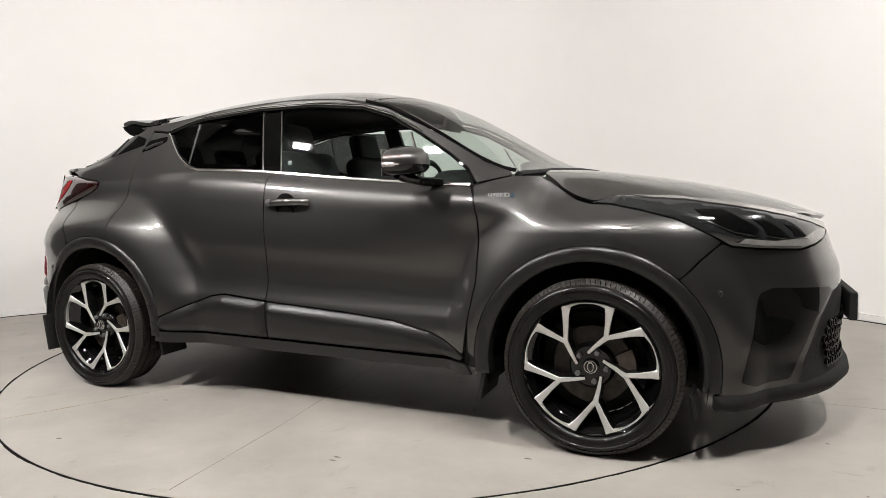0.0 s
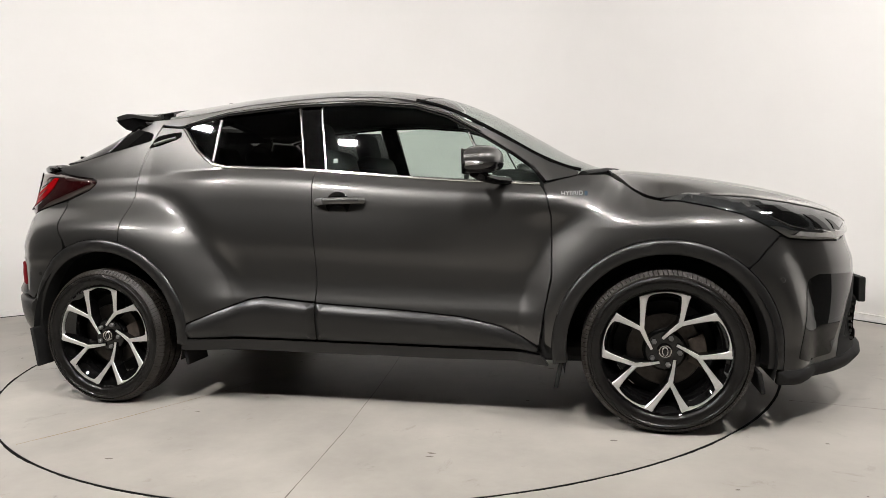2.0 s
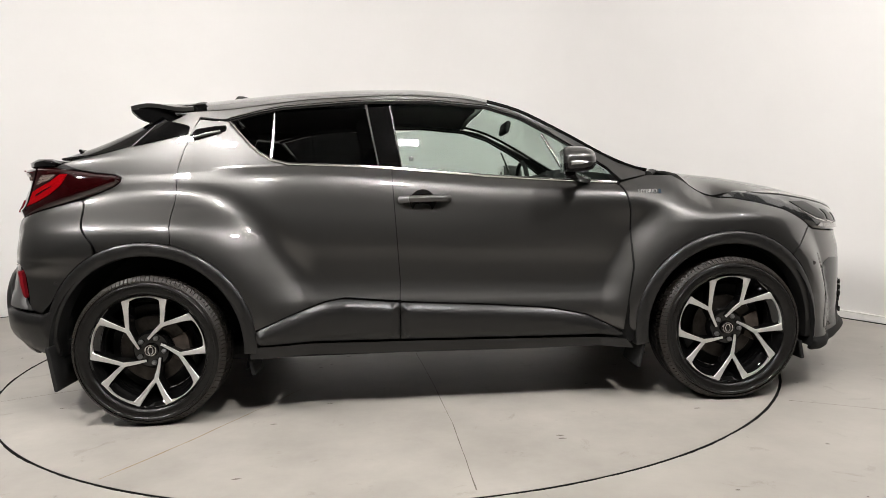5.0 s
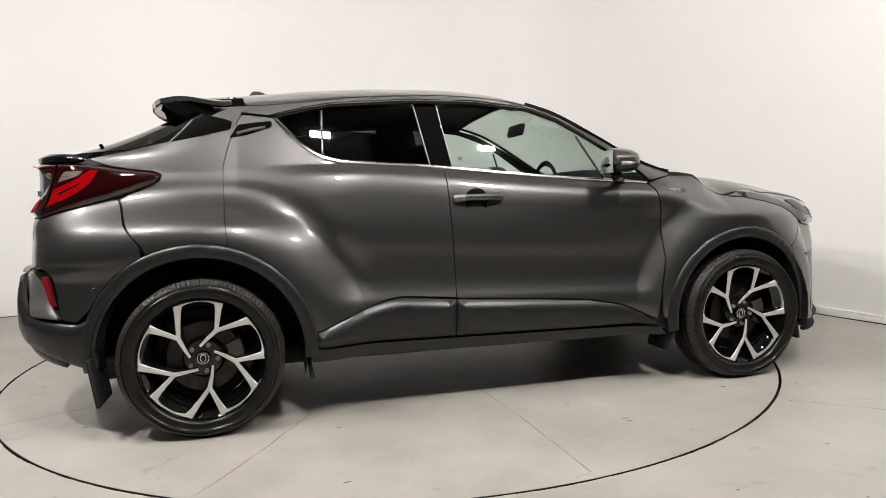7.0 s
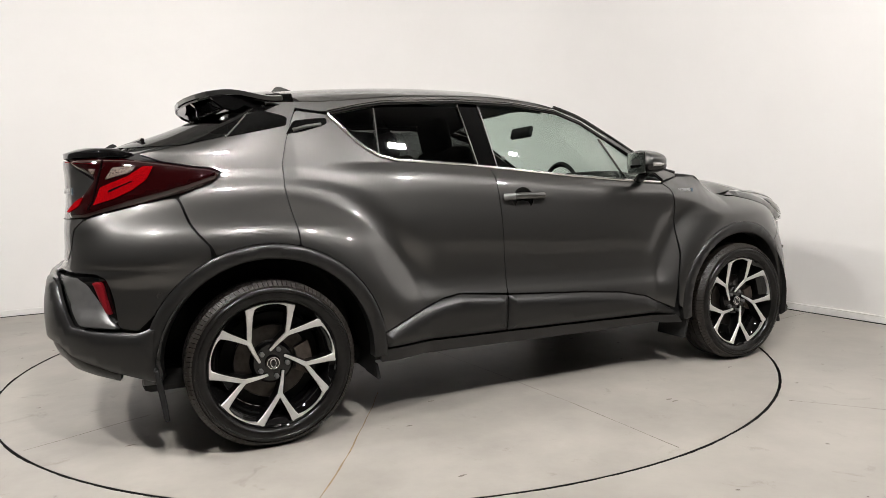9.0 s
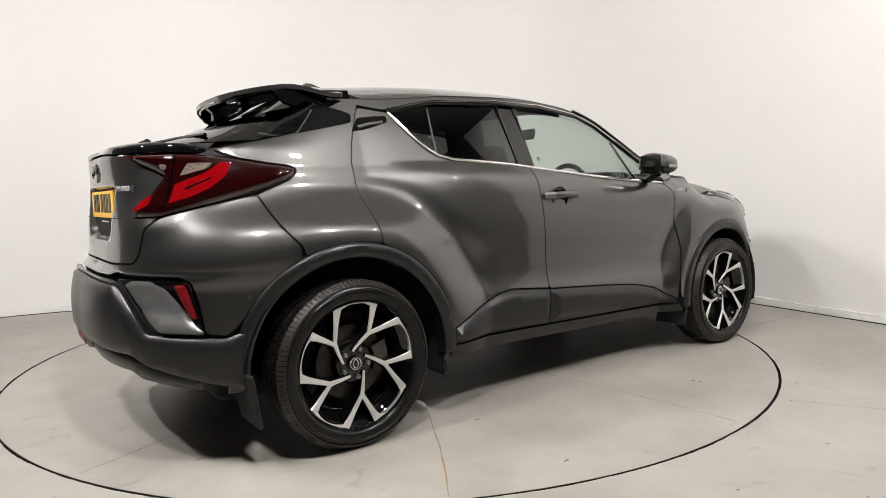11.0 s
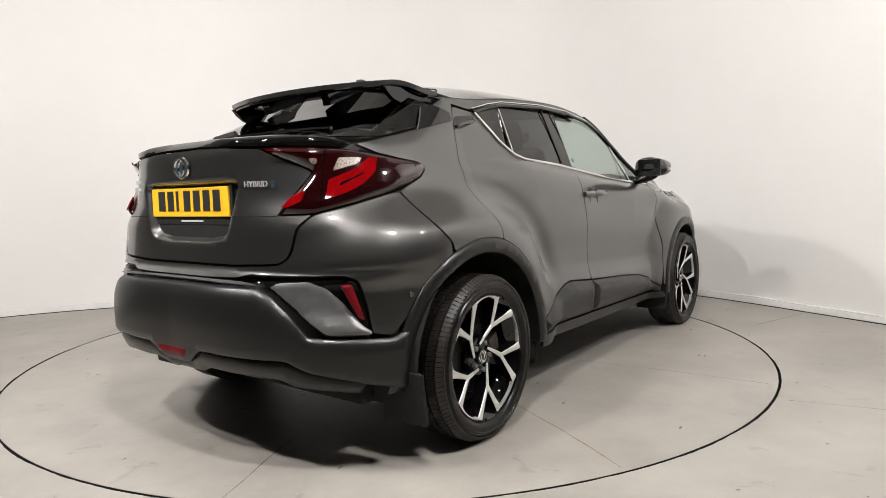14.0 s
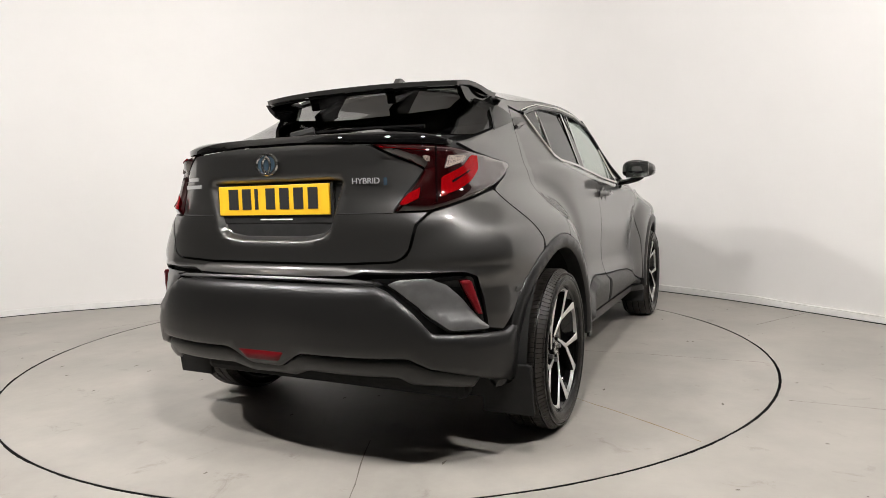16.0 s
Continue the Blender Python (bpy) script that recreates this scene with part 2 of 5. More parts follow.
def haunch(a, x, z):
    """The half width a with the haunches over the wheels standing out of it, and the valley that runs round each."""
    best, valley = 0.0, 0.0
    for xc, reach, flat, z_hi, z_lo, depth in ((-AXLE, 0.7, 0.475, 1.06, 0.86, 0.013), (AXLE, 0.61, 0.465, 1.0, 0.83, 0.003)):
        dx, dz = x - xc, z - HUB_Z
        if xc < 0 and dx < 0:
            dx *= 0.7
        r = math.hypot(dx, dz)
        reach += 0.02 * step(0.72, 0.42, z) if xc < 0 else 0.08 * max(0, dz / max(r, 1e-6)) ** 2
        t = min(1, max(0, (reach - r) / (reach - flat)))
        t *= 1.3 * t / (t + 0.3)
        rise = 1 - (1 - t) ** 1.75
        best = max(best, rise * step(z_hi, z_lo, z))
        inward = step(-0.42, -0.1, dx) if xc < 0 else step(0.25, -0.1, dx)
        valley += depth * math.exp(-((r - reach - 0.03) / 0.055) ** 2) * step(0.5, 0.7, z) * step(1.1, 1.0, z) * inward
    return a + (0.893 - a) * best - valley


def skin(s, z):
    """A point of the side, tail and nose: s runs along the flank and round the ends."""
    mid_r, mid_f = X_REAR - PER_RAD * math.pi / 2, X_FRONT + PER_RAD * math.pi / 2
    side = -1
    if s < mid_r:
        s, side = 2 * mid_r - s, 1
    elif s > mid_f:
        s, side = 2 * mid_f - s, 1
    if s < X_REAR or s > X_FRONT:
        back = s < X_REAR
        xc, b, n = (X_REAR, tail_len(z), tail_round(z)) if back else (X_FRONT, nose_len(z), 2.6)
        phi = ((X_REAR - s) if back else (s - X_FRONT)) / PER_RAD
        a = half_width(xc, z)
        c, d = abs(math.cos(phi)), abs(math.sin(phi))
        R = ((c / a) ** n + (d / max(0.05, b)) ** n) ** (-1 / n)
        x = xc + (-1 if back else 1) * R * d
        R += (haunch(a, x, z) - a) * c
        return Vector((xc + (-1 if back else 1) * R * d, side * R * c, z))
    return Vector((s, side * haunch(half_width(s, z), s, z), z))


def at_x(x, z):
    """Skin coordinates of the right flank's point at x."""
    if X_REAR <= x <= X_FRONT:
        return (x, z)
    back = x < X_REAR
    lo, hi = 0.0, math.pi / 2
    for _ in range(30):
        m = (lo + hi) / 2
        s = X_REAR - PER_RAD * m if back else X_FRONT + PER_RAD * m
        far = skin(s, z).x
        if (far > x) == back:
            lo = m
        else:
            hi = m
    return (X_REAR - PER_RAD * lo if back else X_FRONT + PER_RAD * lo, z)


def at_y(y, z, nose=False):
    """Skin coordinates of the tail's (or the nose's) point at y."""
    lo, hi = 0.0, math.pi / 2
    for _ in range(30):
        m = (lo + hi) / 2
        s = X_FRONT + PER_RAD * m if nose else X_REAR - PER_RAD * m
        if abs(skin(s, z).y) > abs(y):
            lo = m
        else:
            hi = m
    s = X_FRONT + PER_RAD * lo if nose else X_REAR - PER_RAD * lo
    if y > 0:
        s = 2 * (X_FRONT + PER_RAD * math.pi / 2) - s if nose else 2 * (X_REAR - PER_RAD * math.pi / 2) - s
    return (s, z)


# the side glass lies on one gently bowed sheet
SPOTS = [(x, z) for x in (-0.9, -0.7, -0.5, -0.25, 0.0, 0.25, 0.45, 0.65) for z in (1.12, 1.2, 1.28, 1.36) if belt_z(x) < z < rail_z(x) - 0.02]
BOW = np.linalg.lstsq(np.array([(1, x, z, x * x, x * z, z * z) for x, z in SPOTS]), np.array([half_width(x, z) for x, z in SPOTS]), rcond=None)[0]


def glass_skin(x, z):
    return Vector((x, -float(BOW @ np.array((1, x, z, x * x, x * z, z * z))), z))


roof_mid = spline((-1.75, 1.436), (-1.4, 1.492), (-1.06, 1.531), (-0.74, 1.555), (-0.42, 1.565), (-0.17, 1.562), (0.05, 1.545), (0.2, 1.518), (0.36, 1.476), (0.51, 1.413), (0.66, 1.33), (0.81, 1.24), (0.93, 1.168), (1.08, 1.1), (1.2, 1.06))
hood_mid = spline((1.05, 1.09), (1.2, 1.082), (1.4, 1.058), (1.7, 1.005), (1.95, 0.94), (2.16, 0.86))
hood_z = spline((1.0, 1.075), (1.12, 1.06), (1.2, 0.995), (1.25, 0.965), (1.31, 0.947), (1.45, 0.965), (1.7, 0.94), (1.9, 0.9), (2.05, 0.875), (2.17, 0.852))
hood_a = spline((1.0, 0.71), (1.12, 0.725), (1.31, 0.72), (1.45, 0.705), (1.7, 0.655), (1.9, 0.57), (2.05, 0.42), (2.17, 0.12))


def roof_skin(x, y):
    q = abs(y) / rail_a(x)
    return Vector((x, y, roof_mid(x) - (roof_mid(x) - rail_z(x)) * q ** 2.3))


def hood_skin(x, y):
    q = min(1.1, abs(y) / max(0.05, hood_a(x)))
    return Vector((x, y, hood_mid(x) - (hood_mid(x) - hood_z(x)) * q ** 5))


def inside(poly, x, y):
    hit = False
    for i in range(len(poly)):
        (x1, y1), (x2, y2) = poly[i - 1], poly[i]
        if (y1 > y) != (y2 > y) and x < (x2 - x1) * (y - y1) / (y2 - y1) + x1:
            hit = not hit
    return hit


def edge_distance(poly, x, y):
    best = 9.0
    for i in range(len(poly)):
        (x1, y1), (x2, y2) = poly[i - 1], poly[i]
        dx, dy = x2 - x1, y2 - y1
        u = max(0, min(1, ((x - x1) * dx + (y - y1) * dy) / (dx * dx + dy * dy + 1e-12)))
        best = min(best, math.hypot(x - x1 - u * dx, y - y1 - u * dy))
    return best


def shrink(poly, d):
    """The outline moved inward by d."""
    area = sum(poly[i - 1][0] * poly[i][1] - poly[i][0] * poly[i - 1][1] for i in range(len(poly)))
    sign = 1 if area > 0 else -1
    out = []
    n = len(poly)
    for i in range(n):
        (x0, y0), (x1, y1), (x2, y2) = poly[i - 1], poly[i], poly[(i + 1) % n]
        ax, ay, bx, by = x1 - x0, y1 - y0, x2 - x1, y2 - y1
        la, lb = math.hypot(ax, ay) or 1, math.hypot(bx, by) or 1
        nx, ny = -(ay / la + by / lb) * sign, (ax / la + bx / lb) * sign
        k = math.hypot(nx, ny)
        if k < 0.2:
            out.append((x1, y1))
            continue
        m = d / max(0.5, k / 2)
        out.append((x1 + nx / k * m, y1 + ny / k * m))
    return out


def fine(poly, length, round_corner=0.0):
    """The outline with its corners rounded and its sides split."""
    if round_corner:
        q = []
        n = len(poly)
        for i in range(n):
            p0, p1, p2 = Vector(poly[i - 1]), Vector(poly[i]), Vector(poly[(i + 1) % n])
            a, b = min(round_corner, (p0 - p1).length * 0.4), min(round_corner, (p2 - p1).length * 0.4)
            A, B = p1 + (p0 - p1).normalized() * a, p1 + (p2 - p1).normalized() * b
            for u in (0, 0.25, 0.5, 0.75, 1):
                q.append(tuple(A * (1 - u) ** 2 + p1 * 2 * u * (1 - u) + B * u * u))
        poly = q
    out = []
    for i in range(len(poly)):
        (x1, y1), (x2, y2) = poly[i - 1], poly[i]
        d = math.hypot(x2 - x1, y2 - y1)
        if d < 1e-5:
            continue
        k = max(1, int(d / length))
        out += [(x1 + (x2 - x1) * j / k, y1 + (y2 - y1) * j / k) for j in range(k)]
    return out


from mathutils.geometry import delaunay_2d_cdt


def panel(name, outline, mat, parent, label="", surf=skin, off=0.0, rise=0.0, ramp=0.012, gap=0.0022, grid=0.03, thick=0.014, mirror=False, corner=0.012, hollow=None, out=1):
    """A sheet cut to an outline on a skin, with turned-in edges. rise lifts it within ramp of its edge. mirror: adds its twin on the left."""
    from_pts = shrink(fine(outline, grid * 0.7, corner), gap)
    rim = len(from_pts)
    pts = list(from_pts)
    if rise:
        pts += [p for p in fine(shrink(from_pts, ramp), grid * 0.7) if inside(from_pts, *p)]
    if hollow:
        for d in (0.002, hollow[2] * 0.25, hollow[2] * 0.5, hollow[2] * 0.75, hollow[2]):
            pts += [p for p in fine(shrink(hollow[0], d), 0.014)]
    us, vs = [p[0] for p in from_pts], [p[1] for p in from_pts]
    nu, nv = int((max(us) - min(us)) / grid) + 2, int((max(vs) - min(vs)) / grid) + 2
    clear = grid * 0.4
    for i in range(nu):
        for j in range(nv):
            u, v = min(us) + (i + 0.5 * (j % 2)) * grid, min(vs) + j * grid
            if inside(from_pts, u, v):
                d = edge_distance(from_pts, u, v)
                if d > (ramp + clear if rise else clear):
                    pts.append((u, v))
    res = delaunay_2d_cdt([Vector(p) for p in pts], [], [list(range(rim))], 1, 1e-5)
    flat, tris = res[0], [f for f in res[2]]
    verts, normals = [], []
    h = 2e-3
    for p in flat:
        u, v = p
        P = surf(u, v)
        N = (surf(u + h, v) - surf(u - h, v)).cross(surf(u, v + h) - surf(u, v - h))
        N.normalize()
        C = Vector((P.x * 0.8, 0, 0.6))
        if N.dot(P - C) * out < 0:
            N = -N
        o = off
        if rise:
            o += rise * step(0, ramp, edge_distance(from_pts, u, v))
        if hollow and inside(hollow[0], u, v):
            o -= hollow[1] * step(0, hollow[2], edge_distance(hollow[0], u, v))
        verts.append(P + N * o)
        normals.append(N)
    faces = []
    for f in tris:
        f = list(f)
        a, b, c = (verts[k] for k in f[:3])
        if (b - a).cross(c - a).dot(normals[f[0]]) < 0:
            f.reverse()
        faces.append(f)
    count = {}
    for f in faces:
        for i in range(len(f)):
            count[(f[i], f[(i + 1) % len(f)])] = 1
    edges = [e for e in count if (e[1], e[0]) not in count]
    n0, twin = len(verts), {}
    top = list(verts)
    custom = [tuple(n) for n in normals] if not (rise or hollow) else None
    for a, b in edges:
        for k in (a, b):
            if k not in twin:
                twin[k] = (len(verts), len(verts) + 1)
                verts.append(top[k])
                verts.append(top[k] - normals[k] * thick)
                if custom:
                    custom += [(0, 0, 0), (0, 0, 0)]
        faces.append((twin[b][0], twin[a][0], twin[a][1], twin[b][1]))
    ob = link_mesh(name, verts, faces, mat, parent, label, True, custom)
    if not mirror:
        return ob
    flip = [Vector((v.x, -v.y, v.z)) for v in verts]
    twin_ob = link_mesh(name, flip, [tuple(reversed(f)) for f in faces], mat, parent, label, True, [(n[0], -n[1], n[2]) for n in custom] if custom else None)
    return ob, twin_ob


def X(*pts):
    return [at_x(*p) for p in pts]


def Y(*pts):
    return [at_y(*p) for p in pts]


def arc(xc, r, a0, a1, n=14, zc=HUB_Z, squash=1.0):
    """Points round a wheel, from angle a0 to a1 (degrees from straight ahead, up positive), on the right flank."""
    return [at_x(xc + r * math.cos(radians(a0 + (a1 - a0) * k / n)), zc + r * squash * math.sin(radians(a0 + (a1 - a0) * k / n))) for k in range(n + 1)]


# ---- the room ----
def build_room():
    base = [(-6.2, -7.0), (-6.2, -3.4), (-5.9, -1.2), (-5.2, 0.3), (-4.3, 1.22), (-3.56, 1.65), (-3.0, 1.88), (-2.37, 2.06), (-1.2, 2.45), (0.0, 2.82), (0.9, 2.98), (1.55, 2.85), (2.05, 2.45), (2.5, 1.78), (2.92, 1.06), (3.4, -0.07), (4.0, -1.4), (4.9, -3.4), (5.2, -7.0)]
    line = []
    for i in range(len(base) - 1):
        p0, p1, p2, p3 = (Vector(base[max(0, min(len(base) - 1, i + k))]) for k in (-1, 0, 1, 2))
        for u in (0, 0.2, 0.4, 0.6, 0.8):
            line.append(0.5 * (2 * p1 + (p2 - p0) * u + (2 * p0 - 5 * p1 + 4 * p2 - p3) * u * u + (3 * p1 - p0 - 3 * p2 + p3) * u ** 3))
    line.append(Vector(base[-1]))
    cut = 17

    def strip(name, pts, z0, z1, thick, mat, shift=0.0, wob=0.0):
        verts, faces = [], []
        for i, p in enumerate(pts):
            d = (pts[min(i + 1, len(pts) - 1)] - pts[max(0, i - 1)]).normalized()
            nrm = Vector((-d.y, d.x))
            inn, outw = p + nrm * (-shift), p + nrm * (thick - shift)
            top = z1 + wob * noise.noise((p.x * 2.3, p.y * 2.3, 0.3))
            verts += [(inn.x, inn.y, z0), (inn.x, inn.y, top), (outw.x, outw.y, top), (outw.x, outw.y, z0)]
        for i in range(len(pts) - 1):
            a, b = 4 * i, 4 * i + 4
            for j in range(4):
                faces.append((a + j, a + (j + 1) % 4, b + (j + 1) % 4, b + j))
        faces += [(0, 3, 2, 1), tuple(len(verts) - 4 + k for k in (0, 1, 2, 3))]
        ob = link_mesh(name, verts, faces, mat, smooth=False)
        bm = bmesh.new()
        bm.from_mesh(ob.data)
        bmesh.ops.recalc_face_normals(bm, faces=bm.faces)
        for f in bm.faces:
            f.smooth = True
        for e in bm.edges:
            if len(e.link_faces) == 2 and e.calc_face_angle(0) > 0.7:
                e.smooth = False
        bm.to_mesh(ob.data)
        bm.free()
        return ob

    tagged(strip("wall_cyclorama", line[cut:-8], -0.05, 4.0, 0.15, WALL), "curved white painted studio wall behind the turntable", "wall", kind="structure")
    tagged(strip("wall_dark_west", line[:cut + 1], -0.05, 4.0, 0.15, DARK), "black studio wall behind the camera", "wall", kind="structure")
    tagged(strip("wall_dark_east", line[-9:], -0.05, 4.0, 0.15, DARK), "black studio wall behind the camera", "wall", kind="structure")
    tagged(strip("baseboard", line[cut:-8], 0.0, 0.062, 0.03, SKIRT, 0.022, 0.012), "lumpy white sealed skirting strip along the wall's foot", "skirting", kind="structure")
    # dark strip draws the joint's shadow line at the skirting's foot
    tagged(strip("joint_shadow_strip", line[cut:-8], 0.0, 0.006, 0.02, MATT, 0.03), "thin dark strip for the shadow line in the joint between floor and skirting", "joint", kind="structure")
    tagged(part("wall_dark_south", box(11.8, 0.15, 4.05, pose(-0.5, -7.08, 1.975)), DARK), "black studio wall behind the camera", "wall", kind="structure")
    tagged(part("ceiling", box(12.6, 5.15, 0.1, pose(-0.4, 1.375, 4.06)), CEILING), "grey studio ceiling over the turntable", "ceiling", kind="structure")
    # front half, out of view, coloured black to darken reflections in the car's side
    tagged(part("ceiling_dark", box(12.6, 6.34, 0.1, pose(-0.4, -4.38, 4.06)), DARK), "unseen ceiling half over the camera, blackened for dark reflections", "ceiling", kind="structure")
    # floor with a round opening for the turntable
    bm = bmesh.new()
    n = 480

    def rough_edge(k):
        return RING - 0.001 + 0.004 * noise.noise((9 * math.cos(2 * math.pi * k / n), 9 * math.sin(2 * math.pi * k / n), 2.3)) + 0.003 * noise.noise((60 * math.cos(2 * math.pi * k / n), 60 * math.sin(2 * math.pi * k / n), 5.1))
    ring = [bm.verts.new((rough_edge(k) * math.cos(2 * math.pi * k / n), rough_edge(k) * math.sin(2 * math.pi * k / n), 0)) for k in range(n)]
    outer = [bm.verts.new((8.5 * math.cos(2 * math.pi * k / n), 8.5 * math.sin(2 * math.pi * k / n), 0)) for k in range(n)]
    for k in range(n):
        j = (k + 1) % n
        bm.faces.new((ring[k], outer[k], outer[j], ring[j]))
    tagged(part("floor", bm, FLOOR), "pale grey painted concrete studio floor", "floor", kind="structure")
    pit = bmesh.new()
    edge = [[pit.verts.new((r * math.cos(2 * math.pi * k / n), r * math.sin(2 * math.pi * k / n), z)) for k in range(n)] for r, z in ((RING + 0.012, -0.0015), (RING + 0.012, -0.09))]
    for k in range(n):
        pit.faces.new((edge[0][k], edge[0][(k + 1) % n], edge[1][(k + 1) % n], edge[1][k]))
    pit.faces.new(edge[1])
    tagged(part("turntable_pit", pit, PIT), "black pit below the turntable", "pit", kind="structure")


def crack(points, width, mat, name, parent, label):
    """A thin uneven line on the floor."""
    bm = bmesh.new()
    pts = []
    for (x1, y1), (x2, y2) in zip(points, points[1:]):
        k = max(2, int(math.hypot(x2 - x1, y2 - y1) / 0.05))
        pts += [(x1 + (x2 - x1) * j / k, y1 + (y2 - y1) * j / k) for j in range(k)]
    pts.append(points[-1])
    prev = None
    d = Vector((points[-1][0] - points[0][0], points[-1][1] - points[0][1])).normalized()
    for i, (x, y) in enumerate(pts):
        w = width * (0.35 + 0.65 * abs(noise.noise((x * 9, y * 9, 1.7))) * 2)
        o = 0.006 * noise.noise((x * 6, y * 6, 4.1))
        px, py = x - d.y * o, y + d.x * o
        a = bm.verts.new((px - d.y * w / 2, py + d.x * w / 2, 0.0012))
        b = bm.verts.new((px + d.y * w / 2, py - d.x * w / 2, 0.0012))
        if prev:
            bm.faces.new((prev[0], a, b, prev[1]))
        prev = (a, b)
    return part(name, bm, mat, parent, label)


def build_turntable():
    base = new("turntable")
    tagged(base, "round grey painted turntable flush with the studio floor", "turntable")
    bm = bmesh.new()
    bmesh.ops.create_cone(bm, cap_ends=True, segments=160, radius1=RING - 0.014, radius2=RING - 0.014, depth=0.05, matrix=pose(0, 0, -0.025))
    part("deck", bm, DISC, base)
    # black band over the deck's side paints in the shade of the ring gap
    rim = bmesh.new()
    n = 480
    edge = [[rim.verts.new(((RING - 0.0135) * math.cos(2 * math.pi * k / n), (RING - 0.0135) * math.sin(2 * math.pi * k / n), z)) for k in range(n)] for z in (-0.0012, -0.06)]
    for k in range(n):
        rim.faces.new((edge[1][k], edge[1][(k + 1) % n], edge[0][(k + 1) % n], edge[0][k]))
    part("deck_gap_shade", rim, PIT, base, "black rim of the deck, shade of the ring gap painted in")
    for pts, w, mat in (
        ([(-1.55, -0.74), (-1.75, -0.83), (-2.02, -0.955)], 0.006, CRACK),
        ([(-0.5, -0.95), (-0.655, -1.25), (-0.88, -1.66), (-1.07, -1.96)], 0.007, RUST),
        ([(0.1, -0.3), (0.19, -1.08), (0.24, -1.66), (0.265, -2.2)], 0.005, CRACK),
    ):
        crack(pts, w, mat, "crack", base, "thin rusty seam in the painted deck")
    rnd = random.Random(4)
    for k in range(44):
        r, a = 2.1 * math.sqrt(rnd.random()), rnd.random() * 6.28
        bm = bmesh.new()
        n = 7
        bm.faces.new([bm.verts.new((r * math.cos(a) + rnd.uniform(0.004, 0.014) * math.cos(6.28 * j / n) * 1.6, r * math.sin(a) + rnd.uniform(0.003, 0.008) * math.sin(6.28 * j / n), 0.0015)) for j in range(n)])
        part("scuff", bm, CRACK, base)
    return base


def build_floor_marks():
    for pts, w in (([(2.55, 0.08), (3.3, 0.5)], 0.008), ([(1.78, -1.5), (2.6, -1.95)], 0.006), ([(-1.75, -1.5), (-2.4, -1.62)], 0.006), ([(-2.4, 0.9), (-1.6, 1.5)], 0.006)):
        tagged(crack(pts, w, CRACK, "floor_crack", None, ""), "thin dark crack in the painted floor", "crack", kind="structure")


def build_floor_chips():
    """Small chips and dirt specks in the fixed floor, as one loose scatter."""
    rnd = random.Random(11)
    bm = bmesh.new()
    for _ in range(70):
        r, ang = rnd.uniform(RING + 0.05, 3.6), rnd.uniform(-3.3, 0.6)
        size, n = rnd.uniform(0.003, 0.012), 7
        cx, cy = r * math.cos(ang), r * math.sin(ang)
        bm.faces.new([bm.verts.new((cx + size * rnd.uniform(0.6, 1.3) * math.cos(6.28 * j / n), cy + 0.6 * size * rnd.uniform(0.6, 1.3) * math.sin(6.28 * j / n), 0.0013)) for j in range(n)])
    tagged(part("floor_chips", bm, CRACK), "small dark chips in the painted floor", "chips", kind="stuff")


def build_lights():
    """The flood lights on their stems."""
    for x, y, z, target, sx, sy in FLOODS:
        e = new("flood_light")
        m = look((x, y, z), target)
        e.matrix_world = m
        tagged(e, "black rectangular studio flood light hung from the ceiling", "studio light", "studio flood lights")
        part("panel", box(sx, sy, 0.004, pose(0, 0, 0.0)), LED, e, "glowing warm white panel")
        part("casing", box(sx + 0.03, sy + 0.03, 0.06, pose(0, 0, 0.0345), 0.006), MATT, e)
        bm = bmesh.new()
        bmesh.ops.create_cone(bm, cap_ends=True, segments=12, radius1=0.012, radius2=0.012, depth=4.02 - z, matrix=pose(0, 0, (4.02 - z) / 2))
        bm.transform(m.inverted() @ pose(x, y, z) @ pose(0, 0.03, 0.03))
        part("stem", bm, MATT, e)


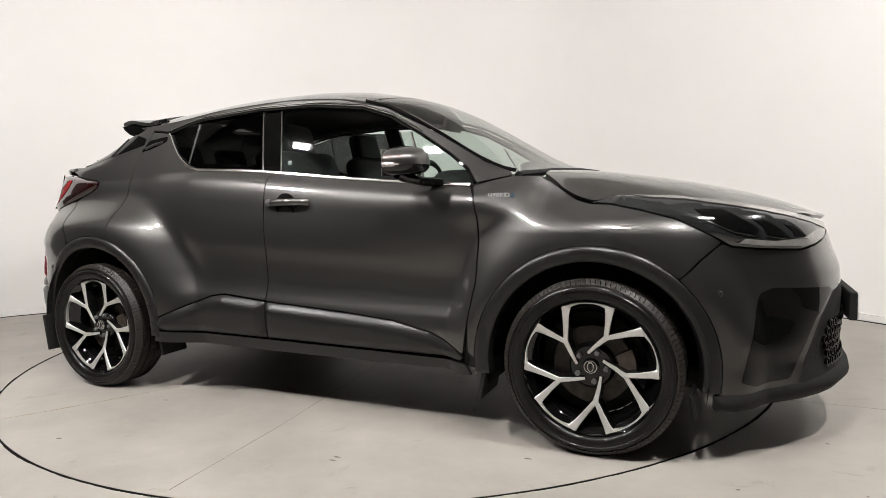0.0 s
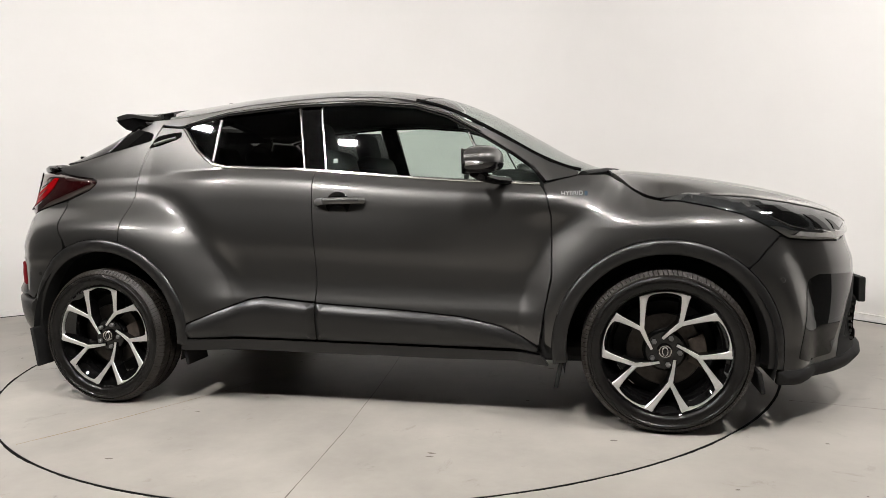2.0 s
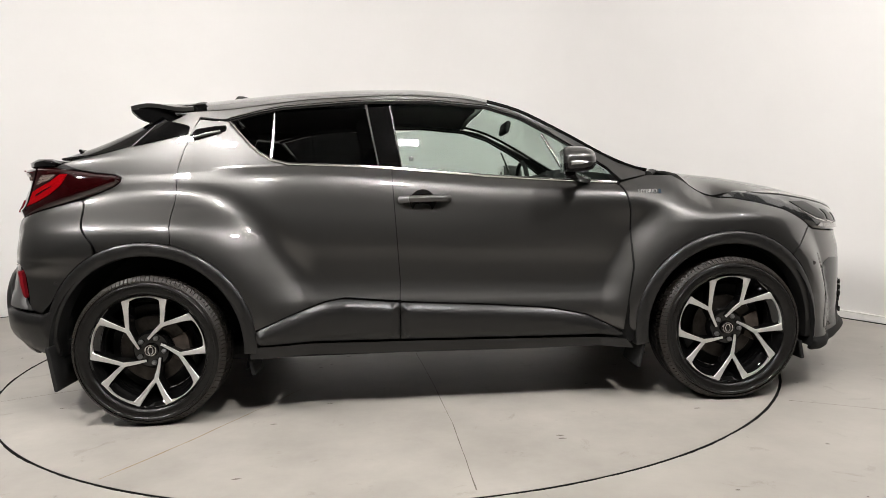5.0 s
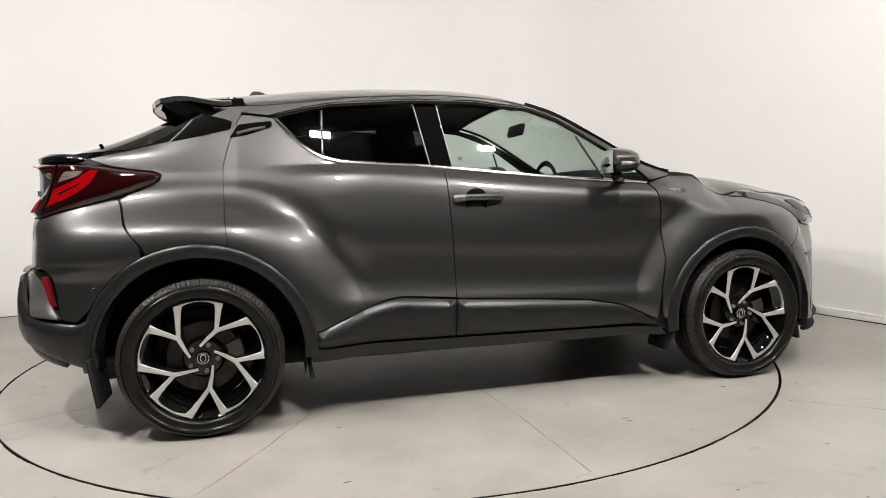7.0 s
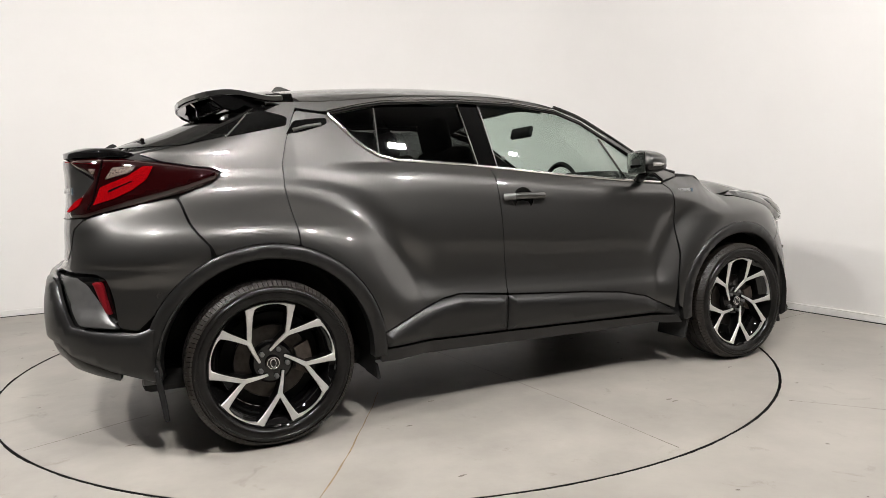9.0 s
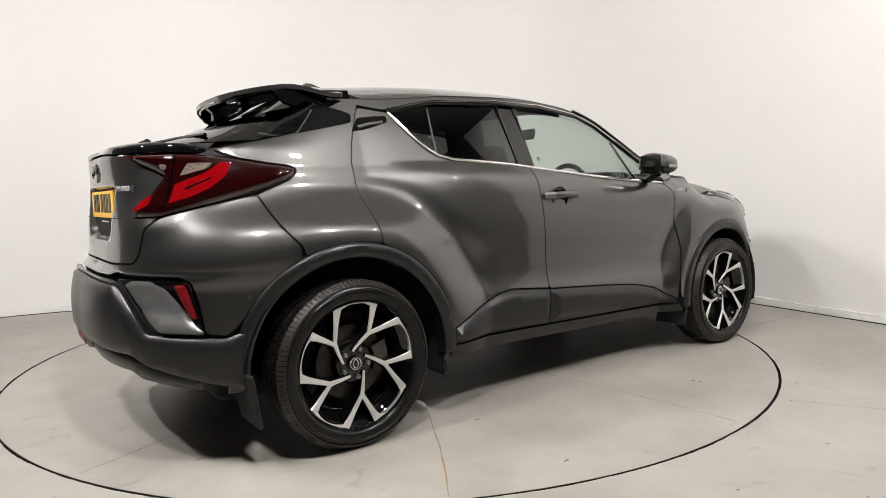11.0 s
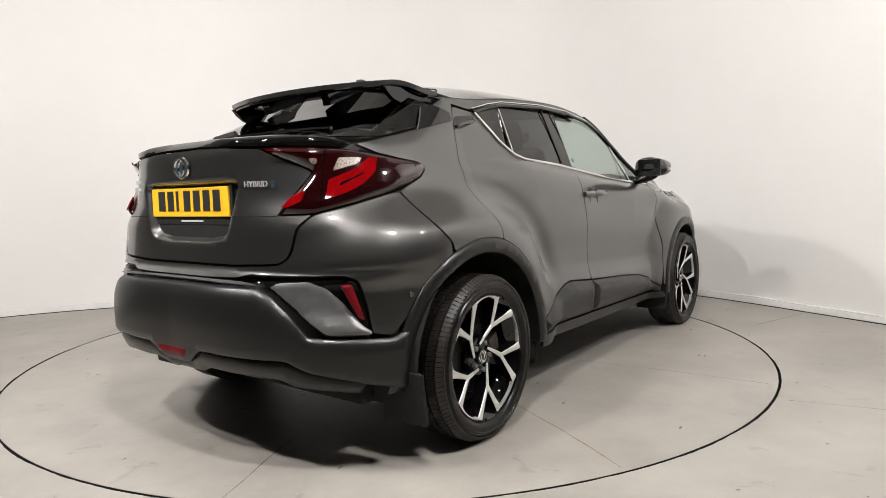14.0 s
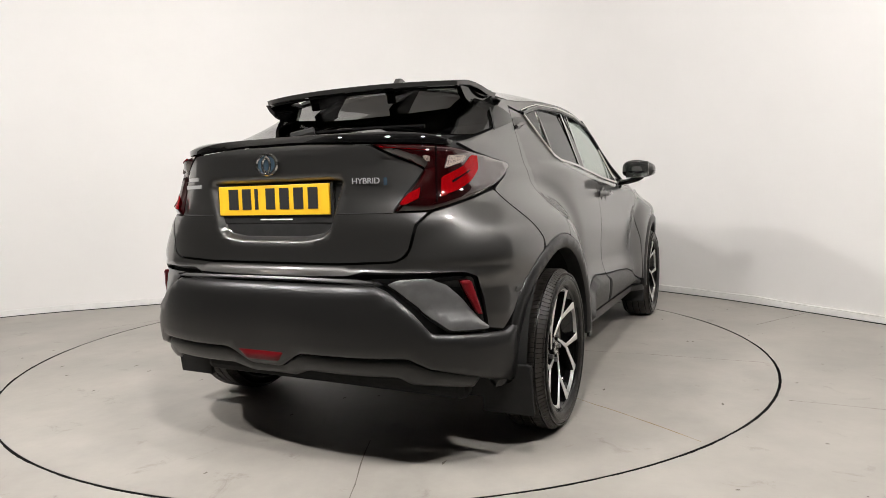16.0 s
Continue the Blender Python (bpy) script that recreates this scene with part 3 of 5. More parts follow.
# ---- wheels ----
def build_wheel(parent, x, side, first=None):
    if first:
        w = copy_thing(first, pose(x, side * 0.80, WHEEL_Z, 0, 0, 0 if side < 0 else 180))
        w.parent = parent
        return w
    w = new("wheel")
    w.parent = parent
    w.matrix_basis = pose(x, side * 0.80, WHEEL_Z)
    tagged(w, "five-spoke black and machined alloy wheel")
    # local y: minus is outward
    tyre = lathe([(0.253, -0.08), (0.259, -0.096), (0.275, -0.104), (0.296, -0.105), (0.312, -0.096), (0.323, -0.082), (0.329, -0.06), (0.33, -0.03), (0.33, 0.03), (0.329, 0.06), (0.323, 0.082), (0.306, 0.1), (0.27, 0.103), (0.25, 0.078)], 96)
    tyre_ob = part("tyre", tyre, RUBBER, w, "black rubber road tyre", True, 60)
    # tread blocks
    verts, faces = [], []
    for row, (y0, y1, lift) in enumerate(((-0.1, -0.072, 0.0), (-0.064, -0.026, 0), (-0.018, 0.018, 0), (0.026, 0.064, 0), (0.072, 0.1, 0))):
        count = 110
        for k in range(count):
            a0, a1 = 2 * math.pi * (k + 0.05) / count, 2 * math.pi * (k + 0.9) / count
            skew = (0.25, 0.4, 0.0, -0.4, -0.25)[row] * 2 * math.pi / count
            base = len(verts)
            for a, yy, sk in ((a0, y0, 0), (a1, y0, 0), (a1, y1, skew), (a0, y1, skew)):
                drop = 0.024 if (row == 0 and yy == y0) or (row == 4 and yy == y1) else 0.0
                for r in (0.317, 0.334 - drop):
                    verts.append((r * math.cos(a + sk), yy, r * math.sin(a + sk)))
            b = base
            faces += [(b + 1, b + 3, b + 5, b + 7), (b, b + 1, b + 7, b + 6), (b + 2, b + 4, b + 5, b + 3), (b, b + 2, b + 3, b + 1), (b + 4, b + 6, b + 7, b + 5)]
    tread = link_mesh("tread", verts, faces, TREAD, w, "", False)
    tagged(tread, "tyre tread blocks", kind="stuff")
    rib = lathe([(0.289, -0.1035), (0.293, -0.1075), (0.299, -0.1075), (0.303, -0.1035)], 96)
    part("sidewall_rib", rib, RUBBER, w, "", True)
    rim = lathe([(0.248, -0.084), (0.255, -0.09), (0.257, -0.086), (0.253, -0.078), (0.235, -0.06), (0.205, -0.03), (0.198, 0.05), (0.222, 0.085), (0.232, 0.085)], 80)
    part("rim", rim, BLACK, w, "black gloss rim barrel", True, 50)
    lip = lathe([(0.2465, -0.083), (0.2515, -0.0905), (0.2555, -0.0885)], 80)
    part("rim_lip", lip, BLACK, w, "black rim lip", True)
    hub = lathe([(0.0, -0.045), (0.075, -0.045), (0.085, -0.035), (0.09, 0.02)], 40)
    part("hub", hub, BLACK, w, "", True, 40)

    def polar(r, deg):
        r *= 1.0 + 0.085 * min(1, r / 0.12)
        return (r * math.cos(radians(deg)), r * math.sin(radians(deg)))

    # seen from outside, x runs ahead and z up
    def spoke_face(deg, name, mat, y_rim, y_hub, grow, depth):
        """One forked spoke: a bent stem from the hub to a fork, and two arms out to the rim."""
        lines = [
            [(0.05, 47, 0.0042), (0.081, 21, 0.006), (0.118, 9, 0.008)],
            [(0.118, 9, 0.0068), (0.165, -6.5, 0.0082), (0.2, -12.5, 0.0105), (0.2265, -16, 0.0145)],
            [(0.118, 9, 0.0068), (0.165, 14, 0.0082), (0.2, 16.5, 0.0105), (0.2265, 18, 0.0145)],
        ]
        bm = bmesh.new()
        for ln in lines:
            pts = [Vector(polar(r, deg + a)) for r, a, _ in ln]
            rows = []
            for i, p in enumerate(pts):
                d = (pts[min(i + 1, len(pts) - 1)] - pts[max(i - 1, 0)]).normalized()
                nrm = Vector((-d.y, d.x)) * (ln[i][2] + grow)
                yy = y_hub + (y_rim - y_hub) * ((p.length - 0.05) / 0.178)
                rows.append([bm.verts.new((q.x, yq, q.y)) for q, yq in ((p - nrm, yy), (p + nrm, yy), (p + nrm * 1.25, yy + depth), (p - nrm * 1.25, yy + depth))])
            for A, B in zip(rows, rows[1:]):
                for k in range(4):
                    bm.faces.new((A[k], A[(k + 1) % 4], B[(k + 1) % 4], B[k]))
            bm.faces.new(rows[0])
            bm.faces.new(rows[-1][::-1])
        part(name, bm, mat, w)

    for k in range(5):
        c = -90 + 72 * k
        spoke_face(c, "spoke", BLACK, -0.08, -0.05, 0.004, 0.05)
        spoke_face(c, "spoke_facing", ALLOY, -0.0835, -0.0545, 0.0, 0.003)
        # bright crescent along the rim from this fork to the next
        bm = bmesh.new()
        prev = None
        for j in range(13):
            u = j / 12
            a = c + 17.5 + (72 - 32.5) * u
            thick = 0.003 + 0.014 * abs(2 * u - 1) ** 3
            o, i2 = polar(0.2275, a), polar(0.2275 - thick, a)
            row = [bm.verts.new(v) for v in ((o[0], -0.0843, o[1]), (i2[0], -0.0843, i2[1]), (i2[0], -0.07, i2[1]))]
            if prev:
                bm.faces.new((prev[0], row[0], row[1], prev[1]))
                bm.faces.new((prev[1], row[1], row[2], prev[2]))
            prev = row
        part("rim_crescent", bm, ALLOY, w)
        nut = lathe([(0.0, -0.062), (0.008, -0.062), (0.0105, -0.058), (0.0105, -0.04)], 6)
        q = polar(0.055, c + 12)
        nut.transform(pose(q[0], 0, q[1]))
        part("lug_nut", nut, BLADE, w, "grey steel lug nut", False)
    cap = lathe([(0.0, -0.0585), (0.025, -0.058), (0.03, -0.055), (0.032, -0.04)], 32)
    part("centre_cap", cap, BLACK, w, "", True, 50)
    ring_bm = lathe([(0.021, -0.0588), (0.0225, -0.0605), (0.0245, -0.0605), (0.026, -0.0575)], 32)
    part("cap_ring", ring_bm, CHROME, w, "chrome ring on the centre cap", True)
    bm = lathe([(0.0085, -0.0588), (0.0098, -0.0602), (0.0118, -0.0602), (0.013, -0.0586)], 24)
    bm.transform(Matrix.Diagonal((1, 1, 1.6, 1)))
    part("cap_mark", bm, CHROME, w, "plain chrome oval", True)
    disc = lathe([(0.07, -0.012), (0.148, -0.012), (0.15, -0.009), (0.15, 0.009), (0.07, 0.012)], 64)
    part("brake_disc", disc, STEEL, w, "grey steel brake disc", True, 40)
    bm = bmesh.new()
    rows = []
    for j in range(9):
        a = radians(-26 + 52 * j / 8)
        rows.append([bm.verts.new((r * math.cos(a), yy, r * math.sin(a))) for r, yy in ((0.1, -0.032), (0.162, -0.032), (0.168, 0.03), (0.1, 0.03))])
    for A, B in zip(rows, rows[1:]):
        for k in range(4):
            bm.faces.new((A[k], A[(k + 1) % 4], B[(k + 1) % 4], B[k]))
    bm.faces.new(rows[0])
    bm.faces.new(rows[-1][::-1])
    part("brake_caliper", bm, IRON, w, "rusty iron brake caliper")
    back = lathe([(0.0, 0.03), (0.2, 0.03)], 32)
    part("dust_plate", back, MATT, w)
    return w


# ---- the car ----
def build_car():
    car = new("car")
    tagged(car, "dark grey metallic five-door coupe crossover car on a turntable", "car")
    wheel = build_wheel(car, AXLE, -1)
    build_wheel(car, -AXLE, -1, wheel)
    build_wheel(car, AXLE, 1, wheel)
    build_wheel(car, -AXLE, 1, wheel)

    RF, RR = 0.452, 0.478          # outer edges of the arch trims
    IF, IR = 0.392, 0.418          # the arch openings
    seam_b = [(-0.228, 1.112), (-0.222, 1.0), (-0.212, 0.8), (-0.203, 0.6), (-0.207, 0.51)]
    crease = [(-0.86, 0.405), (-0.7, 0.468), (-0.542, 0.523), (-0.462, 0.535), (-0.207, 0.51), (0.23, 0.482), (0.479, 0.459), (0.652, 0.422), (0.75, 0.375), (0.815, 0.335)]
    belt = [(x, belt_z(x) - 0.004) for x in (-0.7, -0.5, -0.35, -0.228, 0.0, 0.23, 0.5, 0.7, 0.82)]
    sill = [(-0.84, 0.34), (-0.21, 0.332), (0.4, 0.322), (0.8, 0.314)]

    # painted panels
    panel("front_door", X(*seam_b, *crease[5:9], (0.815, 0.345), (0.838, 0.487), (0.868, 0.637), (0.868, 0.885), (0.848, 0.98), (0.822, 1.02), *belt[7:2:-1]), PAINT, car, "grey metallic front door", grid=0.018, mirror=True)
    shut = [(-1.195, 0.83), (-1.208, 0.93), (-1.213, 1.039), (-1.212, 1.14), (-1.188, 1.23), (-1.158, 1.31), (-1.128, 1.375)]
    panel("rear_door", X(*seam_b[:4], (-0.207, 0.512), *crease[3::-1]) + arc(-AXLE, RR, 14, 75, 12) + X(*shut, (-1.0, 1.36), (-0.965, 1.352), (-0.88, 1.237), (-0.785, 1.17), *belt[:4]), PAINT, car, "grey metallic rear door with a sculpted haunch", grid=0.018, mirror=True)
    glass_edge = [(-1.853, 1.18), (-1.716, 1.213), (-1.53, 1.252), (-1.465, 1.278), (-1.395, 1.32), (-1.33, 1.365), (-1.22, 1.4)]
    panel("quarter_panel", arc(-AXLE, RR, 75, 114, 8) + [at_x(-1.53, 0.815), (-1.6, 0.905), (-1.684, 1.006), (-1.64, 1.028), (-1.563, 1.059), (-1.531, 1.084), (-1.531, 1.106), (-1.57, 1.12), (-1.66, 1.13), (-1.76, 1.147)] + glass_edge + X((-1.12, 1.408), *shut[::-1]), PAINT, car, "grey metallic rear quarter panel", grid=0.018, mirror=True)
    panel("front_fender", X((0.838, 0.36), (0.838, 0.487), (0.872, 0.637), (0.87, 0.885), (0.85, 0.985), (0.83, 1.022), (0.9, 1.04), (0.98, 1.058), (1.1, 1.056), (1.16, 1.02), (1.205, 0.985), (1.25, 0.957), (1.31, 0.94)) + [(1.4, 0.937), (1.52, 0.912), (1.636, 0.879), (1.75, 0.819), (1.788, 0.794), (1.7, 0.739)] + arc(AXLE, RF, 47, 180, 22), PAINT, car, "grey metallic front wing", grid=0.018, mirror=True)
    panel("roof_rail", X((-1.25, 1.412), (-1.015, 1.37), (-0.85, 1.4), (-0.732, 1.42), (-0.366, 1.44), (-0.036, 1.435), (0.234, 1.404), (0.393, 1.35), (0.551, 1.26), (0.7, 1.165), (0.79, 1.1), (0.845, 1.035), (0.98, 1.06), *[(x, rail_z(x) - 0.002) for x in (0.98, 0.85, 0.6, 0.35, 0.1, -0.2, -0.6, -1.0, -1.25)]), PAINT, car, "grey metallic roof rail and windscreen pillar", mirror=True, gap=0.0008, grid=0.025)

    # dark lower cladding
    panel("door_cladding", X(*[(x, z - 0.003) for x, z in crease[4:]], (0.8, 0.318), *sill[1:3][::-1]), CLAD, car, "dark plastic door cladding", rise=0.024, ramp=0.032, mirror=True, grid=0.025)
    panel("door_cladding", X(*[(x, z - 0.003) for x, z in crease[:5]], sill[1], sill[0], (-0.862, 0.37)), CLAD, car, "dark plastic door cladding", rise=0.024, ramp=0.032, mirror=True, grid=0.025)
    panel("sill", X((-0.87, 0.337), (-0.21, 0.328), (0.4, 0.318), (0.83, 0.308), (0.86, 0.265), (0.4, 0.262), (-0.3, 0.27), (-0.88, 0.282)), CLAD, car, "dark plastic sill", off=0.004, mirror=True)
    for xc, r1, r0, a0, a1 in ((AXLE, RF, IF, -10, 188), (-AXLE, RR, IR, -4, 186)):
        panel("arch_trim", arc(xc, r1, a0, a1, 30) + arc(xc, r0, a1, a0, 30), CLAD, car, "dark plastic wheel arch trim", rise=0.012, ramp=0.01, mirror=True, grid=0.022, gap=0.0006, thick=0.06, corner=0)

    # nose
    low = 0.24
    side = arc(AXLE, RF, 47, -10, 10)
    half = [(1.703, 0.738), (1.79, 0.792), (1.82, 0.777), (1.917, 0.766), (2.1, 0.754), (2.2, 0.767), (2.37, 0.8), (2.5, 0.81)]
    mid = 2 * (X_FRONT + PER_RAD * math.pi / 2)
    right = side[::-1] + half
    under = [at_x(1.8, low), at_y(-0.6, low, True), at_y(-0.3, low, True)]
    panel("front_bumper", right + [(mid - s, z) for s, z in (half[::-1] + side)] + [(mid - s, z) for s, z in under] + under[::-1], PAINT, car, "grey metallic front bumper", grid=0.018)
    panel("bumper_intake", [(1.921, 0.61), (1.971, 0.629), (2.241, 0.609), (2.271, 0.595), (2.166, 0.502), (2.03, 0.29), (1.88, 0.278), (1.82, 0.3)], BLACK, car, "black side air intake", off=0.002, mirror=True)
    low_face = [(2.06, 0.27), (2.185, 0.495), (2.28, 0.588), at_y(-0.3, 0.6, True)]
    panel("bumper_lower", low_face + [(mid - s, z) for s, z in low_face[::-1]], MATT, car, "black plastic middle of the front bumper", off=0.002)
    grille = [at_y(-0.5, 0.42, True), at_y(-0.4, 0.475, True), at_y(-0.3, 0.485, True)]
    grille_low = [at_y(-0.34, 0.3, True), at_y(-0.52, 0.34, True)]
    panel("lower_grille", grille + [(mid - s, z) for s, z in grille[::-1]] + [(mid - s, z) for s, z in grille_low[::-1]] + grille_low, MATT, car, "black honeycomb lower grille", off=0.004)
    bm = bmesh.new()
    for i in range(30):
        for j in range(7):
            y, z = -0.5 + i * 0.034 + 0.017 * (j % 2), 0.325 + j * 0.029
            if abs(y) > 0.5 - 0.4 * abs(z - 0.4) or z > 0.475:
                continue
            s, zz = at_y(y, z, True)
            P = skin(s, zz)
            N = Vector((1, y * 0.9, 0)).normalized()
            T = Vector((-N.y, N.x, 0))
            rows = []
            for r, o in ((0.0165, 0.018), (0.0135, 0.018), (0.0125, 0.006)):
                rows.append([bm.verts.new(P + N * o + T * r * math.cos(k * math.pi / 3 + math.pi / 6) + Vector((0, 0, r * math.sin(k * math.pi / 3 + math.pi / 6)))) for k in range(6)])
            for A, B in zip(rows, rows[1:]):
                for k in range(6):
                    bm.faces.new((A[k], A[(k + 1) % 6], B[(k + 1) % 6], B[k]))
    tagged(part("grille_mesh", bm, BLACK, car, "black honeycomb mesh"), kind="stuff")
    lip = [at_x(1.74, 0.262), at_y(-0.7, 0.262, True), at_y(-0.4, 0.29, True)]
    lip_low = [at_y(-0.4, 0.2, True), at_y(-0.7, 0.19, True), at_x(1.74, 0.2)]
    panel("front_lip", lip + [(mid - s, z) for s, z in lip[::-1]] + [(mid - s, z) for s, z in lip_low] + lip_low, MATT, car, "black plastic front lip", off=0.004, rise=0.012, ramp=0.02)
    part("front_plate", box(0.005, 0.52, 0.1, pose(2.258, 0, 0.505), 0.002), WHITE, car, "white front number plate seen edge-on")
    part("front_plate_holder", box(0.03, 0.54, 0.115, pose(2.24, 0, 0.505), 0.006), MATT, car)

    # headlamps
    lamp = [(1.315, 0.945), (1.445, 0.973), (1.66, 0.964), (1.86, 0.936), (2.05, 0.9), (2.168, 0.878), (2.33, 0.845), (2.37, 0.805), (2.2, 0.77), (2.1, 0.757), (1.917, 0.769), (1.82, 0.78), (1.75, 0.822), (1.636, 0.882), (1.52, 0.915), (1.4, 0.94)]
    for ob in panel("headlight", lamp, LAMP_DARK, car, "dark swept-back headlight under a clear lens", off=0.0, rise=0.014, ramp=0.02, mirror=True, grid=0.02):
        s = -1 if ob.data.vertices[0].co.y < 0 else 1
        def face(pts):
            return list(pts) if s < 0 else [(mid - u, v) for u, v in pts]
        panel("daytime_strip", face([(1.5, 0.958), (1.66, 0.955), (1.86, 0.928), (2.05, 0.893), (2.168, 0.868), (2.32, 0.838), (2.29, 0.815), (2.2, 0.838), (2.05, 0.873), (1.86, 0.91), (1.7, 0.937), (1.56, 0.946)]), CLEAR, ob, "clear daytime running strip", off=0.0165, grid=0.02, thick=0.006, corner=0.006)
        panel("lower_strip", face([(1.83, 0.79), (1.92, 0.778), (2.1, 0.766), (2.24, 0.785), (2.3, 0.815), (2.2, 0.822), (2.1, 0.798), (1.97, 0.795), (1.86, 0.807)]), CLEAR, ob, "clear lower lamp strip", off=0.0165, grid=0.02, thick=0.006, corner=0.004)
        for claw, glint in (
            ([(1.709, 0.904), (1.812, 0.904), (1.88, 0.86), (1.917, 0.834), (1.903, 0.815), (1.822, 0.831), (1.759, 0.86)], [(1.73, 0.87), (1.822, 0.829), (1.9, 0.813), (1.895, 0.807), (1.82, 0.822), (1.74, 0.86)]),
            ([(1.9, 0.866), (1.952, 0.86), (2.0, 0.83), (2.038, 0.797), (1.934, 0.815), (1.93, 0.84)], [(1.934, 0.813), (2.036, 0.795), (2.034, 0.789), (1.934, 0.806)]),
            ([(2.02, 0.845), (2.06, 0.838), (2.13, 0.795), (2.06, 0.8), (2.05, 0.82)], [(2.06, 0.798), (2.13, 0.793), (2.128, 0.788), (2.06, 0.792)]),
        ):
            panel("lamp_claw", face(claw), BLACK, ob, "black claw-shaped lamp unit", off=0.0165, grid=0.02, thick=0.006, corner=0.006)
            panel("reflector", face(glint), CHROME, ob, "bright lamp reflector", off=0.018, grid=0.02, thick=0.006, corner=0.002)

    # hood, screen and roof
    hood_edge = [(x, -hood_a(x) + 0.004) for x in (1.12, 1.2, 1.31, 1.45, 1.6, 1.75, 1.9, 2.0, 2.08)]
    panel("bonnet", [(1.16, 0.0), (1.14, -0.3), (1.1, -0.55), *hood_edge, (2.14, -0.2), (2.17, 0), (2.14, 0.2), *[(x, -y) for x, y in hood_edge[::-1]], (1.1, 0.55), (1.14, 0.3)], PAINT, car, "grey metallic bonnet", surf=hood_skin, grid=0.04)
    screen_edge = [(x, -rail_a(x) + 0.012) for x in (0.25, 0.35, 0.5, 0.65, 0.8, 0.95, 1.0)]
    panel("windscreen", [(0.32, 0.0), (0.31, -0.25), *screen_edge, (1.1, -0.5), (1.14, -0.2), (1.14, 0.2), (1.1, 0.5), *[(x, -y) for x, y in screen_edge[::-1]], (0.31, 0.25)], GLASS, car, "clear laminated windscreen", surf=roof_skin, grid=0.05, thick=0.004)
    part("cowl", tube([(1.0, -0.69, 1.062), (1.1, -0.5, 1.078), (1.15, -0.2, 1.083), (1.15, 0.2, 1.083), (1.1, 0.5, 1.078), (1.0, 0.69, 1.062)], 0.022, 8, 0.6), MATT, car, "black plastic cowl below the windscreen", True)
    roof_edge = [(x, -rail_a(x) + 0.003) for x in (-1.1, -0.8, -0.5, -0.2, 0.05, 0.24)]
    panel("roof", [(-1.2, 0), (-1.18, -0.3), *roof_edge, (0.3, -0.25), (0.31, 0), (0.3, 0.25), *[(x, -y) for x, y in roof_edge[::-1]], (-1.18, 0.3)], PAINT, car, "grey metallic roof", surf=roof_skin, grid=0.05)
    for s in (-1, 1):
        part("windscreen_trim", tube([(x, s * (rail_a(x) - 0.006), rail_z(x) + 0.006) for x in [0.24 + 0.05 * k for k in range(16)]], 0.009, 6), BLACK, car, "", True)

    # side glass
    front_glass = X((-0.18, 1.12), (-0.228, 1.412), (-0.036, 1.427), (0.234, 1.396), (0.393, 1.342), (0.551, 1.252), (0.7, 1.157), (0.79, 1.09), (0.82, 1.03), (0.5, 1.052), (0.23, 1.076))
    panel("front_window", front_glass, GLASS, car, "clear front side window", surf=glass_skin, off=-0.008, mirror=True, thick=0.003, grid=0.05)
    rear_glass = X((-0.285, 1.13), (-0.34, 1.412), (-0.55, 1.424), (-0.732, 1.412), (-0.96, 1.362), (-0.875, 1.242), (-0.78, 1.178), (-0.7, 1.152), (-0.5, 1.142))
    panel("rear_window", rear_glass, TINTED, car, "dark privacy glass rear side window", surf=glass_skin, off=-0.008, mirror=True, thick=0.003, grid=0.05)
    panel("door_pillar", X((-0.285, 1.122), (-0.34, 1.43), (-0.228, 1.434), (-0.18, 1.112)), BLACK, car, "black gloss door pillar", surf=glass_skin, off=-0.005, mirror=True)
    for s in (-1, 1):
        def on(x, z, o=0.004):
            P = skin(*at_x(x, z))
            return (P.x, -s * (P.y - o) if s > 0 else P.y - o, P.z)
        low_line = [(-0.985, 1.357), (-0.93, 1.295), (-0.875, 1.235), (-0.83, 1.2), (-0.78, 1.17), (-0.7, 1.15), (-0.5, 1.138), (-0.35, 1.129), (-0.1, 1.104), (0.23, 1.071), (0.5, 1.048), (0.82, 1.026)]
        part("belt_trim", tube([on(*p) for p in low_line], 0.0075, 8), CHROME, car, "chrome strip under the side windows", True)
        top_line = [(-0.985, 1.36), (-0.85, 1.393), (-0.732, 1.414), (-0.366, 1.434), (-0.036, 1.43), (0.234, 1.399), (0.393, 1.345), (0.551, 1.255), (0.7, 1.16), (0.79, 1.094), (0.84, 1.033)]
        part("window_seal", tube([on(*p) for p in top_line], 0.008, 8), BLACK, car, "black window seal", True)
        part("window_trim", tube([on(x, z + 0.016, 0.001) for x, z in top_line[:8]], 0.004, 6), CHROME, car, "thin bright strip over the side windows", True)
        part("window_divider", tube([on(-0.782, 1.18, -0.002), on(-0.772, 1.39, -0.002)], 0.006, 6), CHROME, car, "bright window divider", True)
        part("window_divider", tube([on(-0.288, 1.128, -0.002), on(-0.342, 1.42, -0.002)], 0.004, 6), CHROME, car, "bright pillar edge", True)
        part("window_divider", tube([on(-0.18, 1.118, -0.002), on(-0.228, 1.416, -0.002)], 0.004, 6), CHROME, car, "bright pillar edge", True)
        part("window_divider", tube([on(0.495, 1.265, -0.003), on(0.6, 1.045, -0.003)], 0.0065, 6), CHROME, car, "bright quarter-light bar", True)
        # door handle in its scooped cup
        P = skin(*at_x(-0.08, 0.97))
        yv = abs(P.y)
        cup = lathe([(0.0, 0.0), (0.03, -0.001), (0.044, -0.0035), (0.049, -0.0045), (0.051, -0.003)], 32)
        cup.transform(pose(-0.09, s * (yv + 0.003), 0.958, 0, 0, 0 if s < 0 else 180) @ Matrix.Diagonal((1.15, 1, 1.12, 1)))
        part("handle_cup", cup, BLACK, car, "", True)
